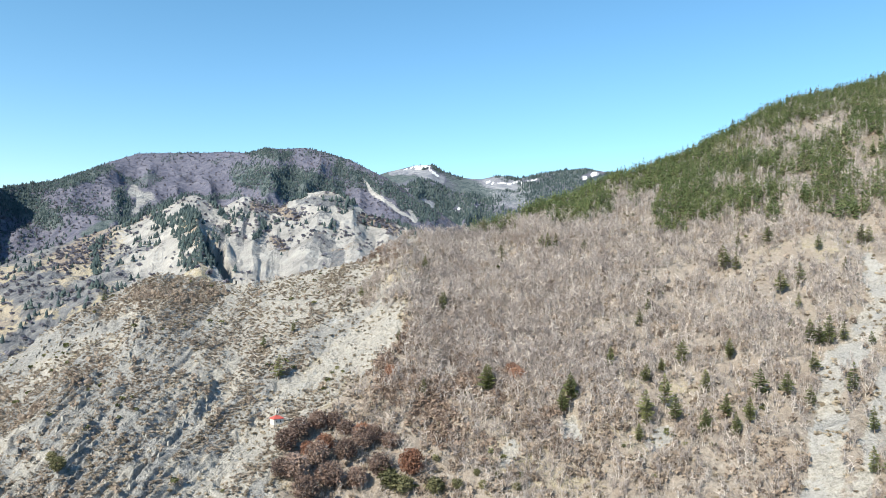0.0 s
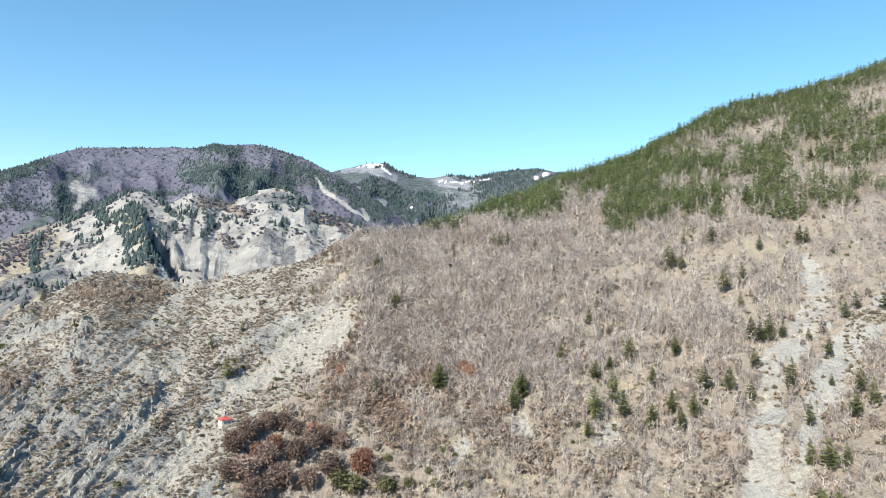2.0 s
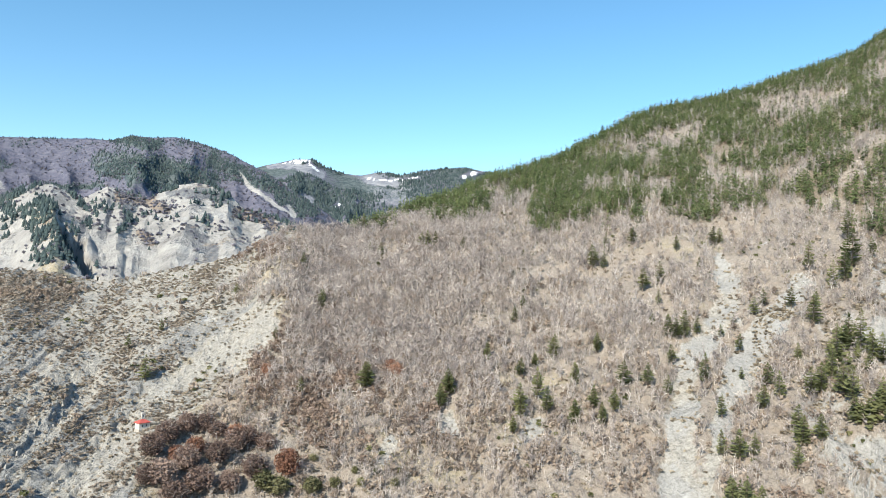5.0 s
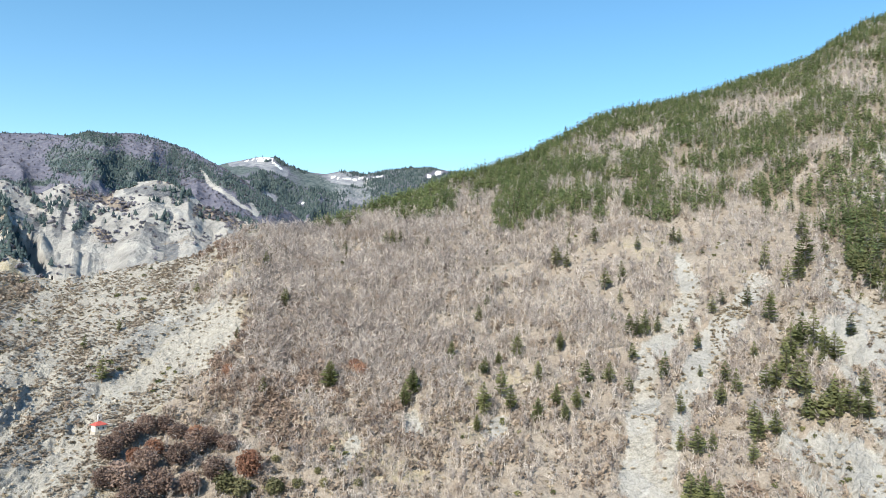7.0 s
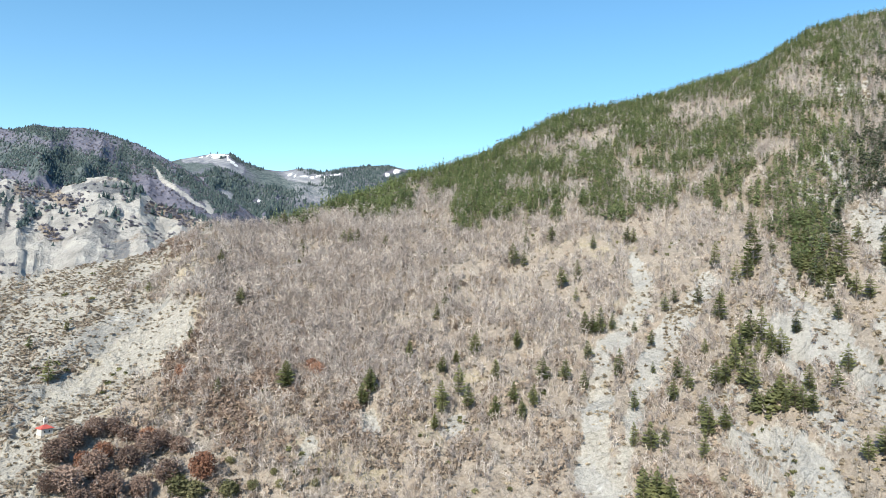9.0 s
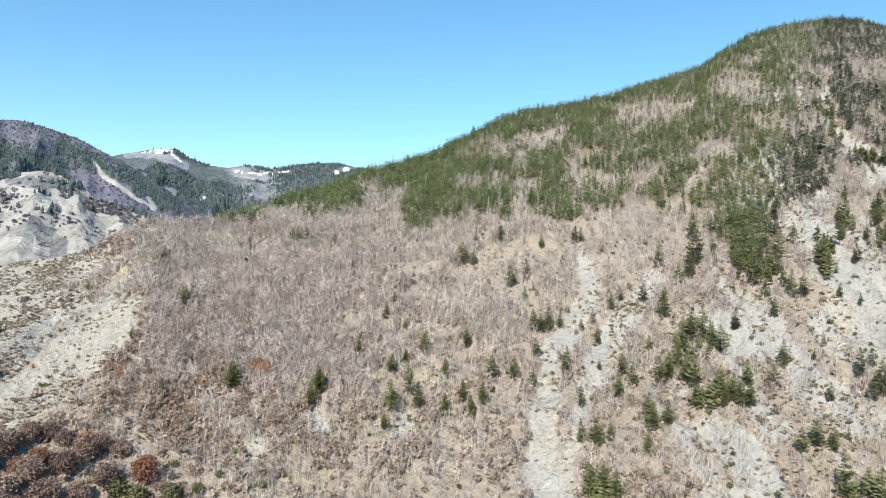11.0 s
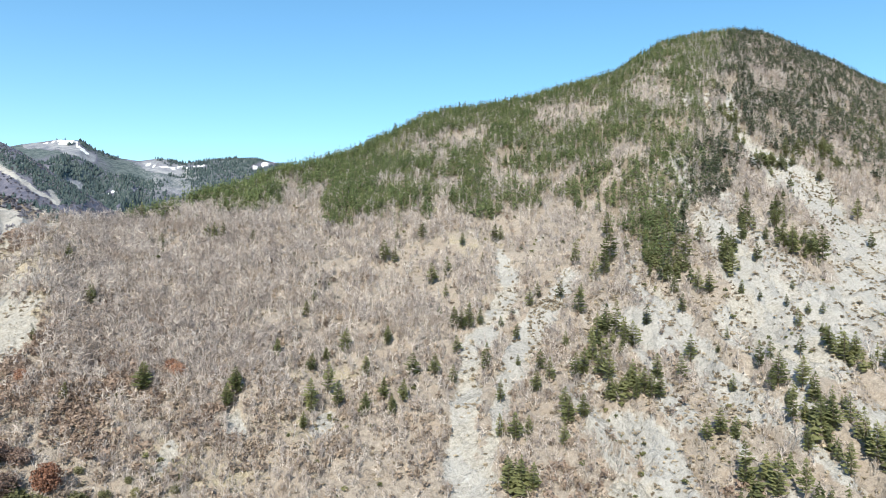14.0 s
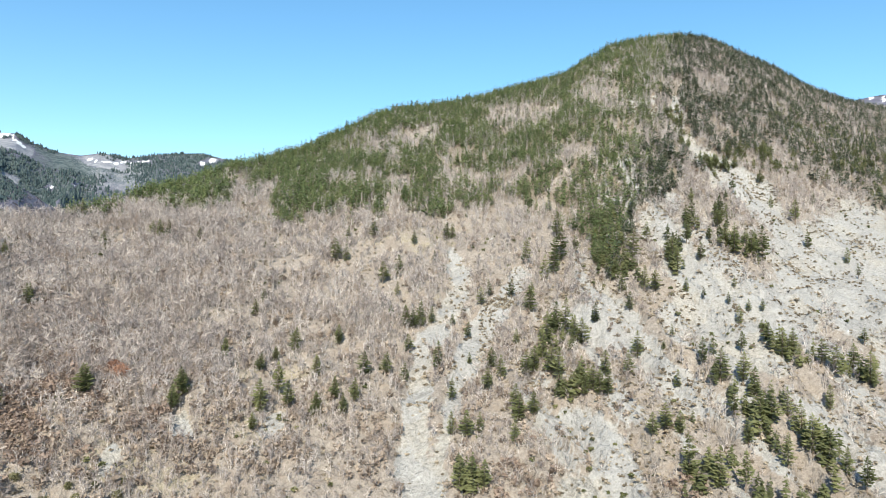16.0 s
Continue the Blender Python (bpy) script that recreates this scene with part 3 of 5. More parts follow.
def relief(az, r):
    """Height over the hover point at bearing az (degrees) and distance r, with the segment of the profile, the place in it and the rise."""
    az, r = np.asarray(az, float), np.asarray(r, float)
    R, Z = nodes(az)
    z, seg, u = np.array(Z[0], float), np.zeros(az.shape, int), np.zeros(az.shape)
    for k in range(len(R) - 1):
        inside = (r >= R[k]) & (r <= R[k + 1]) if k < len(R) - 2 else r >= R[k]
        w = np.clip((r - R[k]) / (R[k + 1] - R[k]), 0, 1)
        z = np.where(inside, Z[k] + (Z[k + 1] - Z[k]) * w, z)
        seg, u = np.where(inside, k, seg), np.where(inside, w, u)
    el = np.degrees(np.arctan2(z, r))
    x, y = r * np.sin(np.radians(az)), r * np.cos(np.radians(az))
    h = np.zeros(az.shape)
    for rule, own in ((near_relief, seg <= NEAR), (bad_relief, (seg == BAD) | (seg == BAD_BACK)), (dark_relief, (seg == DARKS) | (seg == DARK_BACK)), (snow_relief, seg >= SNOWS)):
        ids = np.nonzero(own)
        if len(ids[0]):
            h[ids] = SIZE * rule(az[ids], r[ids] / SIZE, el[ids], x[ids] / SIZE, y[ids] / SIZE, seg[ids], u[ids])
    return z + h, seg, u, np.degrees(np.arctan2(z + h, r))


def near_relief(az, r, el, x, y, seg, u):
    face = (seg == NEAR).astype(float)
    calm = np.where(seg == NEAR, 1 - 0.85 * step(u, 0.7, 1.0), 1.0) * step(r, 20, 140)
    stony = face * step(curve(STONY_EDGE, el) - az, -0.5, 2.5)
    plain = 1 - 0.65 * stony
    h = calm * (3.2 * fractal(x / 75, y / 75, 3, 3) + 1.5 * plain * ridged(x / 30, y / 30, 9, 4))
    h = h + 0.3 * plain * fractal(x / 6, y / 6, 21, 3)
    h = h + face * calm * 2.2 * band(SPINE, az, el, 0.0, 1.6, 0.0)
    scree = band(SCREE, az, el, 0.4, 1.6) * face
    h = h - calm * scree * 1.5 + scree * 0.7 * plain * ridged(x / 13, y / 13, 40, 4)
    h = h + face * plain * 0.45 * ridged(x / 5.5, y / 5.5, 44, 3) * step(r, 120, 170)
    rock = band(ROCK, az, el, 0.4, 1.5) * face
    run, across = (az + el) * 0.707, (el - az) * 0.707
    rough = 0.35 + 0.65 * step(-az, 15, 24)
    h = h + stony * (0.55 * rough * ridged(across * 1.3 + 0.4 * waves(run * 0.4, across, 7), run * 0.13, 34, 4) + 0.55 * rough * ridged(across * 3.4, run * 0.3, 38, 4) + 0.2 * ridged(x / 4, y / 4, 36, 3))
    return h + rock * (1.2 * ridged(across * 2.4, run * 0.3, 31, 4) + 0.5) + face * right_slope(az, el) * (2.3 * ridged((az + el) * 0.62 + 0.4 * waves(az * 0.5, el * 0.5, 5), (az - el) * 0.13, 46, 5) - 0.3)


def bad_relief(az, r, el, x, y, seg, u):
    low = np.where(seg == BAD, 1 - step(u, 0.72, 1.0), 0.0)
    arc = np.radians(az) * 900
    h = 4 * ridged(arc / 140 + 0.3 * waves(r / 120, arc / 90, 4), r / 420, 51, 2) + 1.5 * ridged(arc / 28 + 0.35 * waves(r / 60, arc / 50, 6), r / 170, 57, 3) + 1.2 * ridged(x / 26, y / 26, 65, 4) + 0.35 * ridged(x / 6, y / 6, 59, 3) - 5
    h = h + 10 * roof(BAD_RIDGES, az + 0.25 * waves(el * 1.3, az, 12), el)
    return low * (h + 27 * roof(BAD_SPUR, az + 0.35 * waves(el * 0.9, az * 0.5, 14), el + 0.3 * waves(az * 1.2, el, 15)) * (1 - step(el, 3.0, 5.2)) - 34 * band(BAD_CLEFT, az, el, 0.0, 1.6))


def dark_relief(az, r, el, x, y, seg, u):
    low = np.where(seg == DARKS, 1 - step(u, 0.65, 1.0), 0.0) * (1 - 0.75 * step(az, -7, -3))
    arc = np.radians(az) * 1700
    return low * (50 * ridged(arc / 280, r / 900, 61, 3) + 6 * ridged(arc / 60, r / 200, 67, 3) - 16)


def snow_relief(az, r, el, x, y, seg, u):
    low = np.where(seg == SNOWS, 1 - step(u, 0.4, 0.96), 0.0)
    arc = np.radians(az) * 3300
    return low * (55 * ridged(arc / 260 + 0.3 * waves(r / 400, arc / 300, 73), r / 1800, 71, 2) + 14 * ridged(arc / 110, r / 480, 77, 3) - 40)


def height(x, y):
    az, r = np.degrees(np.arctan2(x, y)), np.hypot(x, y)
    return relief(az, r)[0] + EYE


def spot(az, el):
    """The place on the near slope at a bearing and rise: x, y, z."""
    az, el = np.atleast_1d(az).astype(float), np.atleast_1d(el).astype(float)
    R, Z = nodes(az)
    lo, hi = R[2] * 0.8, R[3] * 1.0
    a2 = np.repeat(az[:, None], 240, 1)
    r2 = lo[:, None] + (hi - lo)[:, None] * np.linspace(0, 1, 240)[None, :]
    rise = np.degrees(np.arctan2(relief(a2, r2)[0], r2))
    # the first place along the way out whose rise comes up to the one asked for
    over = rise >= el[:, None]
    k = np.where(over.any(1), over.argmax(1), 239)
    best = r2[np.arange(len(az)), k]
    x, y = best * np.sin(np.radians(az)), best * np.cos(np.radians(az))
    return x, y, relief(az, best)[0] + EYE


def build_ground():
    az = np.concatenate([np.arange(-37.0, -1.0, 0.105), np.arange(-1.0, 18.0, 0.16), np.arange(18.0, 72.0, 0.29), np.arange(72.0, 323.0, 3.0)])
    wrapped = np.where(az > 180, az - 360, az)
    R, Z = nodes(wrapped)
    rows = []
    for k, n in enumerate((8, 12, 240, 8, 130, 6, 80, 6, 56, 4)):
        for i in range(n):
            w = i / n
            rows.append(1 / ((1 - w) / R[k] + w / R[k + 1]) if k > 0 else R[0] + (R[1] - R[0]) * w)
    rows.append(R[-1])
    r = np.stack(rows, 1)
    A = np.repeat(wrapped[:, None], r.shape[1], 1)
    z, seg, u, el = relief(A.ravel(), r.ravel())
    a = np.radians(A.ravel())
    co = np.stack([r.ravel() * np.sin(a), r.ravel() * np.cos(a), z + EYE], 1)
    n, m = r.shape
    i, j = np.meshgrid(np.arange(n), np.arange(m - 1), indexing="ij")
    i2 = (i + 1) % n
    quads = np.stack([i * m + j, i * m + j + 1, i2 * m + j + 1, i2 * m + j], -1).reshape(-1, 4)
    cap = [k * m for k in range(n)][::-1]
    me = bpy.data.meshes.new("ground")
    nq = len(quads)
    me.vertices.add(len(co))
    me.vertices.foreach_set("co", co.astype(np.float32).ravel())
    me.loops.add(nq * 4 + n)
    me.loops.foreach_set("vertex_index", np.concatenate([quads.ravel(), cap]).astype(np.int32))
    me.polygons.add(nq + 1)
    me.polygons.foreach_set("loop_start", np.concatenate([np.arange(nq) * 4, [nq * 4]]).astype(np.int32))
    crisp = seg[quads[:, 0]] == BAD
    me.polygons.foreach_set("use_smooth", np.concatenate([~crisp, [True]]))
    cov, high, distant = cover(A.ravel(), el, seg, u, co[:, 0] / SIZE, co[:, 1] / SIZE, z)
    for name, data in (("cover", cov), ("cover_high", high), ("cover_far", distant)):
        at = me.attributes.new(name, "FLOAT_COLOR", "POINT")
        at.data.foreach_set("color", data.astype(np.float32).ravel())
    me.update()
    me.validate()
    me.materials.append(GROUND)
    return tagged(new("ground", me), "eroded mountain slopes with scree gullies and dry grass", "mountain", kind="structure")


def cover(az, el, seg, u, x, y, z):
    """What lies on the ground: scree, rock, leaf litter / snow, pine duff, haze-tinted far bare wood / far scree, far
    rock, heath.
    """
    near, bad, dark, snow = seg <= NEAR, (seg == BAD) | (seg == BAD_BACK), (seg == DARKS) | (seg == DARK_BACK), seg >= SNOWS
    wob = 0.5 * fractal(x / 20, y / 20, 83, 3)
    stony = near * step(curve(STONY_EDGE, el) - az + 4.5 * wob, -3.5, 2.5)
    run, across = (az + el) * 0.707, (el - az) * 0.707
    fold = fractal(across * 0.55, run * 0.16, 89, 4)
    scree = near * band(SCREE, az, el, 0.35, 1.5) * (0.95 - 0.6 * step(-az, 0, 3)) * np.clip(0.82 + 0.8 * fractal(x / 11, y / 11, 91, 3), 0.2, 1)
    shale = near * np.maximum(stony * (0.85 + 0.3 * wob + 0.25 * fold), 0.95 * band(SCREE, az, el, 0.35, 1.5))
    right = near * right_slope(az, el)
    scree = np.maximum(scree, right * (0.26 + 0.68 * fractal((az + el) * 0.36, (az - el) * 0.13, 87, 4) - 0.35 * band(PINE_STANDS, az, el)))
    rock = np.maximum(band(ROCK, az, el, 0.2, 1.5) * near * 0.85, stony * (0.31 + 0.6 * fractal(across * 0.7 + 9, run * 0.16, 85, 4) + 0.3 * step(-az, 14, 24)))
    wood = near * (1 - stony) * (0.95 - 0.4 * band(THIN_WOOD, az, el, 0.2, 1.8, 0.8)) * (0.85 + 0.15 * step(el, -15.0, -8.0))
    duff = near * pine_density(az, el)
    bush = fractal(x / 34, y / 34, 95, 4)
    # left of the lit faces, darker rock and heath also stand for shade
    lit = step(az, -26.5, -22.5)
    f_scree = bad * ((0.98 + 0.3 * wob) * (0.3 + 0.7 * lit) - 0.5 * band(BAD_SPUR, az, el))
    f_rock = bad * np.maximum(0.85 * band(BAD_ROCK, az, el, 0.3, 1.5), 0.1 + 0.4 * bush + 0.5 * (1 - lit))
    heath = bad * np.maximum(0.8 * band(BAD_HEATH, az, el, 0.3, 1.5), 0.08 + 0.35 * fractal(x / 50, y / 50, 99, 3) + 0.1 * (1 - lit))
    f_scree = np.where(dark, 0.72 * band(FAR_SCREE, az, el, 0.3, 1.4, 0.2) + 0.1 * wob, f_scree)
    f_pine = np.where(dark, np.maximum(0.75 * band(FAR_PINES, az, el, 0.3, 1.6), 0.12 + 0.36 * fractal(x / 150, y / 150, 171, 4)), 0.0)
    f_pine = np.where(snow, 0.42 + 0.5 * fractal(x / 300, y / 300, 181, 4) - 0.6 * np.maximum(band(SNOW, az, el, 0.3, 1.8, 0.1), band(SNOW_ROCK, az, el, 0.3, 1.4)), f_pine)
    haze_rock = np.where(snow, np.maximum(0.2 + 0.35 * fractal(x / 260, y / 260, 185, 4), 0.9 * band(SNOW_ROCK, az, el, 0.3, 1.4)), 0.0)
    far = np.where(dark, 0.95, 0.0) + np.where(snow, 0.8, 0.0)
    ragged = 0.55 * fractal(az * 3.5, el * 6, 97, 4, 0.7)
    white = np.where(snow, band(SNOW, az, el, 0.1, 1.5, 0.1) * (0.66 + ragged), 0.0) + np.where(dark & (az > 50), 0.3 * step(el, 12.6, 14) + ragged, 0)
    return np.stack([scree, rock, wood, haze_rock], 1), np.stack([white, duff, far, shale], 1), np.stack([f_scree, f_rock, heath, f_pine], 1)


def right_slope(az, el):
    """The bare, eroded side of the mountain beyond the gullies."""
    return step(az - 1.2 * np.clip(el, -6, 8) / 3, 37.5, 41.5) * (1 - step(el, 9, 14)) * (1 - 0.8 * step(az, 54, 58) * step(el, 4, 7))


def pine_density(az, el):
    """The closed pine wood under the long crest, with its glades."""
    up = el - curve(FOREST_FOOT, az) + (0.3 + 0.7 * step(az, 12, 19)) * fractal(az * 0.9, el * 0.9, 111, 4)
    d = step(up, -0.7, 0.8) * step(az, 1.5, 3.5)
    d = d * (1 - 0.15 * step(az - 0.5 * el, 49.5, 52.5)) * (1 - 0.9 * band(SCREE, az, el, 0.5, 1.3))
    return d * (1 - 0.9 * band(GLADES, az, el, 0.4, 1.6))


ground = build_ground()
# ---- plants ----
def blank():
    return [], [], []


def blade(V, F, M, a, b, width, rng, mat=0):
    """A tapering twig from a to b."""
    d = b - a
    side = np.cross(d, rng.normal(size=3))
    side = side / (np.linalg.norm(side) + 1e-9) * width
    k = len(V)
    V += [a - side, a + side, b]
    F += [(k, k + 1, k + 2)]
    M += [mat]


def post(V, F, M, a, b, ra, rb, mat=0, sides=4):
    k = len(V)
    for c, r in ((a, ra), (b, rb)):
        for s in range(sides):
            t = 2 * math.pi * s / sides
            V.append(np.array((c[0] + r * math.cos(t), c[1] + r * math.sin(t), c[2])))
    for s in range(sides):
        F.append((k + s, k + (s + 1) % sides, k + sides + (s + 1) % sides, k + sides + s))
        M.append(mat)


def spray(V, F, M, a, b, width, rng):
    """A spray of needles along a bough from a out and down to b, roof-shaped, widest past its middle."""
    d = b - a
    side = np.cross(d, (0, 0, 1.0))
    side = side / (np.linalg.norm(side) + 1e-9) * width
    c = a + d * rng.uniform(0.45, 0.65) - np.array((0, 0, 0.6 * width))
    k = len(V)
    V += [a, c + side * rng.uniform(0.7, 1.3), b, c - side * rng.uniform(0.7, 1.3)]
    F += [(k, k + 1, k + 2), (k, k + 2, k + 3)]
    M += [0] * 2


def pine_shape(seed, whorls, arms, sprays, blunt=(1.6, 2.6)):
    """Crown of a pine one unit high: an uneven oval of boughs, each with one or more sprays of needles."""
    rng = np.random.default_rng(seed)
    V, F, M = blank()
    start, spread, blunt = rng.uniform(0.06, 0.2), rng.uniform(0.18, 0.25), rng.uniform(*blunt)
    lean = rng.uniform(0, 6.28)
    for w in range(whorls):
        t0 = (w + rng.uniform(-0.3, 0.3)) / (whorls - 1)
        t0 = min(max(t0, 0.0), 1.0)
        h = start + (0.93 - start) * t0
        reach = spread * (1 - t0 ** blunt) ** 0.85 * (0.6 + 0.4 * min(1.0, t0 / 0.22)) * rng.uniform(0.78, 1.15) + 0.03
        turn = rng.uniform(0, 6.28)
        for a in range(arms):
            if rng.random() < 0.12:
                continue
            t = turn + 6.283 * (a + rng.uniform(-0.35, 0.35)) / arms
            out = reach * rng.uniform(0.6, 1.2) * (1 + 0.2 * math.cos(t - lean))
            hh = h + rng.uniform(-0.7, 0.7) * 0.8 / whorls
            for q in range(sprays):
                v = t + (rng.uniform(-0.55, 0.55) if sprays > 1 else 0.0)
                far = out * (q + 1) / sprays * rng.uniform(0.85, 1.1)
                near = far * (0.4 if sprays > 1 else 0.08)
                d = np.array((math.cos(v), math.sin(v), 0.0))
                rise = rng.uniform(-0.05, 0.3) if sprays > 1 else rng.uniform(-0.55, -0.15)
                foot = d * near + np.array((0, 0, hh + (0.03 if sprays > 1 else 0.3 * far)))
                tip = d * far + np.array((0, 0, foot[2] + rise * (far - near)))
                spray(V, F, M, foot, tip, (0.17 if sprays > 1 else 0.5) * out + 0.012, rng)
    spray(V, F, M, np.array((0.01, 0, 1.0)), np.array((0.04, 0.0, 0.88)), 0.04, rng)
    return V, F, M


def bare_shape(seed, twigs):
    """A leafless broadleaf one unit high: a few pale stems and a haze of twigs."""
    rng = np.random.default_rng(seed)
    V, F, M = blank()
    tips = []
    for s in range(rng.integers(2, 5)):
        a = np.array((*rng.normal(0, 0.05, 2), -0.03))
        b = np.array((*(a[:2] + rng.normal(0, 0.16, 2)), rng.uniform(0.6, 1.0)))
        blade(V, F, M, a, b, 0.013, rng, 1)
        tips.append((a, b))
    for k in range(twigs):
        a, b = tips[k % len(tips)]
        f = rng.uniform(0.25, 0.9)
        p = a + (b - a) * f
        d = np.array((*rng.normal(0, 0.6, 2), rng.uniform(0.25, 1.0)))
        q = p + d / np.linalg.norm(d) * rng.uniform(0.18, 0.42)
        blade(V, F, M, p, q, 0.026, rng)
        e = d + rng.normal(0, 0.7, 3)
        blade(V, F, M, p + (q - p) * 0.5, p + (q - p) * 0.5 + e / np.linalg.norm(e) * rng.uniform(0.12, 0.28), 0.023, rng)
    return V, F, M


def leaf_shape(seed, leaves, flat=1.0, size=0.11):
    """A bush or leafy crown one unit high, of many small leaf clumps."""
    rng = np.random.default_rng(seed)
    V, F, M = blank()
    for k in range(leaves):
        d = rng.normal(0, 1, 3)
        d = d / np.linalg.norm(d)
        c = d * rng.uniform(0.25, 1.0) ** 0.5 * np.array((0.42, 0.42, 0.44 * flat)) * rng.uniform(0.7, 1.1) + np.array((0, 0, 0.5 * flat))
        s = size * rng.uniform(0.7, 1.5)
        e1 = rng.normal(0, 1, 3)
        e1 = e1 / np.linalg.norm(e1)
        e2 = np.cross(e1, rng.normal(0, 1, 3))
        e2 = e2 / np.linalg.norm(e2)
        n = [s * 1.5 * (math.cos(t) * e1 + math.sin(t) * e2) for t in (0.2, 2.2, 4.4)]
        i = len(V)
        V += [c + n[0], c + n[1], c + n[2]]
        F += [(i, i + 1, i + 2)]
        M += [0]
    return V, F, M


def cone_shape(seed):
    rng = np.random.default_rng(seed)
    V, F, M = blank()
    for h, top, w in ((0.05, 0.65, 0.26), (0.4, 1.0, 0.17)):
        k = len(V)
        for s in range(5):
            t = 6.283 * (s + rng.uniform(-0.3, 0.3)) / 5
            V.append(np.array((w * math.cos(t), w * math.sin(t), h + rng.uniform(-0.06, 0.06))) * np.array((rng.uniform(0.7, 1.3), rng.uniform(0.7, 1.3), 1)))
        V.append(np.array((rng.normal(0, 0.03), rng.normal(0, 0.03), top)))
        F += [(k + s, k + (s + 1) % 5, k + 5) for s in range(5)]
        M += [0] * 5
    return V, F, M


def make_mesh(name, V, F, M, mats):
    me = bpy.data.meshes.new(name)
    me.from_pydata([tuple(v) for v in V], [], F)
    for m in mats:
        me.materials.append(m)
    me.polygons.foreach_set("material_index", M)
    me.update()
    return me


def scatter(name, shapes, xyz, tall, wide, mats, seed, label, category):
    """One object with a shape at every place, turned and sized at random."""
    rng = np.random.default_rng(seed)
    tall = tall * SIZE
    pick = rng.integers(0, len(shapes), len(xyz))
    own = rng.random(len(xyz))
    turn = rng.uniform(0, 6.283, len(xyz))
    VV, LL, SS, MM, TT, base = [], [], [], [], [], 0
    for k, (V, F, M) in enumerate(shapes):
        ids = np.nonzero(pick == k)[0]
        if not len(ids):
            continue
        v = np.asarray(V)
        c, s = np.cos(turn[ids])[:, None], np.sin(turn[ids])[:, None]
        w, h = (tall * wide)[ids][:, None], tall[ids][:, None]
        p = np.stack([(v[:, 0] * c - v[:, 1] * s) * w, (v[:, 0] * s + v[:, 1] * c) * w, v[:, 2] * h], -1) + xyz[ids][:, None, :]
        flat, sizes = np.concatenate([np.array(f) for f in F]), np.array([len(f) for f in F])
        VV.append(p.reshape(-1, 3))
        TT.append(np.repeat(own[ids], len(v)))
        LL.append((flat[None, :] + base + len(v) * np.arange(len(ids))[:, None]).ravel())
        SS.append(np.tile(sizes, len(ids)))
        MM.append(np.tile(np.array(M), len(ids)))
        base += len(v) * len(ids)
    VV, LL, SS, MM = (np.concatenate(q) for q in (VV, LL, SS, MM))
    me = bpy.data.meshes.new(name)
    me.vertices.add(len(VV))
    me.vertices.foreach_set("co", VV.astype(np.float32).ravel())
    me.loops.add(len(LL))
    me.loops.foreach_set("vertex_index", LL.astype(np.int32))
    me.polygons.add(len(SS))
    me.polygons.foreach_set("loop_start", (np.cumsum(SS) - SS).astype(np.int32))
    me.polygons.foreach_set("material_index", MM.astype(np.int32))
    for m in mats:
        me.materials.append(m)
    # one value a plant, by which its colour differs from its neighbours'
    me.attributes.new("tone", "FLOAT", "POINT").data.foreach_set("value", np.concatenate(TT).astype(np.float32))
    me.update(calc_edges=True)
    return tagged(new(name, me), label, category, kind="stuff")


def sow(count, bearing, keep, seed, segment=NEAR, gap=0.0, reach=None):
    """Places spread evenly over a slope between two bearings, kept with the chance keep(az, el, x, y, u)."""
    rng = np.random.default_rng(seed)
    az = rng.uniform(*bearing, count)
    R, Z = nodes(az)
    a, b = R[segment], R[segment + 1]
    if reach:
        a, b = a + (b - a) * reach[0], a + (b - a) * reach[1]
    # even over the ground: the chance grows with the distance
    r = np.sqrt(a * a + (b * b - a * a) * rng.random(count))
    z, seg, u, el = relief(az, r)
    x, y = r * np.sin(np.radians(az)), r * np.cos(np.radians(az))
    ok = rng.random(count) < keep(az, el, x / SIZE, y / SIZE, u)
    return np.stack([x, y, z + EYE], 1)[ok], r[ok]


def bare_keep(az, el, x, y, u):
    left = step(az - curve(STONY_EDGE, el) + 3.0 * fractal(x / 25, y / 25, 125, 3), -1.5, 5.0)
    clear = 1 - band(SCREE, az, el, 0.5, 1.3)
    lump = np.clip(0.68 + 0.25 * (1 - step(az, 8, 18)) + 0.75 * fractal(x / 9, y / 9, 121, 3), 0.05, 1)
    thin = 1 - 0.3 * band(THIN_WOOD, az, el)
    low = 1 - 0.75 * step(-el, 6.5, 10) * (1 - step(az, 1, 8))
    right = 1 - 0.3 * right_slope(az, el) * step(fractal((az + el) * 0.36, (az - el) * 0.13, 87, 4), -0.5, 0.2)
    return left * clear * lump * thin * low * right * (1 - 0.5 * pine_density(az, el)) * (u > 0.02)


def russet_keep(az, el, x, y, u):
    return band(RUSSET, az, el, 0.1, 2.3, 0.8) * np.clip(0.55 + 0.8 * fractal(x / 9, y / 9, 131, 2), 0, 1) * (1 - band(SCREE, az, el))


def shrub_keep(az, el, x, y, u):
    lump = np.clip(0.45 + 0.8 * fractal(x / 9, y / 9, 141, 3), 0, 1)
    more = 0.55 + 0.3 * step(az, 34, 42)
    return more * lump * (1 - 0.55 * band(SCREE, az, el, 0.3, 1.2)) * (1 - 0.6 * pine_density(az, el)) * (1 - 0.6 * band(ROCK, az, el))


def pine_keep(az, el, x, y, u):
    return pine_density(az, el) * np.clip(0.9 + 0.1 * (1 - step(az, 12, 19)) + 0.25 * step(el, 11, 14) + 0.9 * fractal(x / 20, y / 20, 151, 4), 0.06, 1)


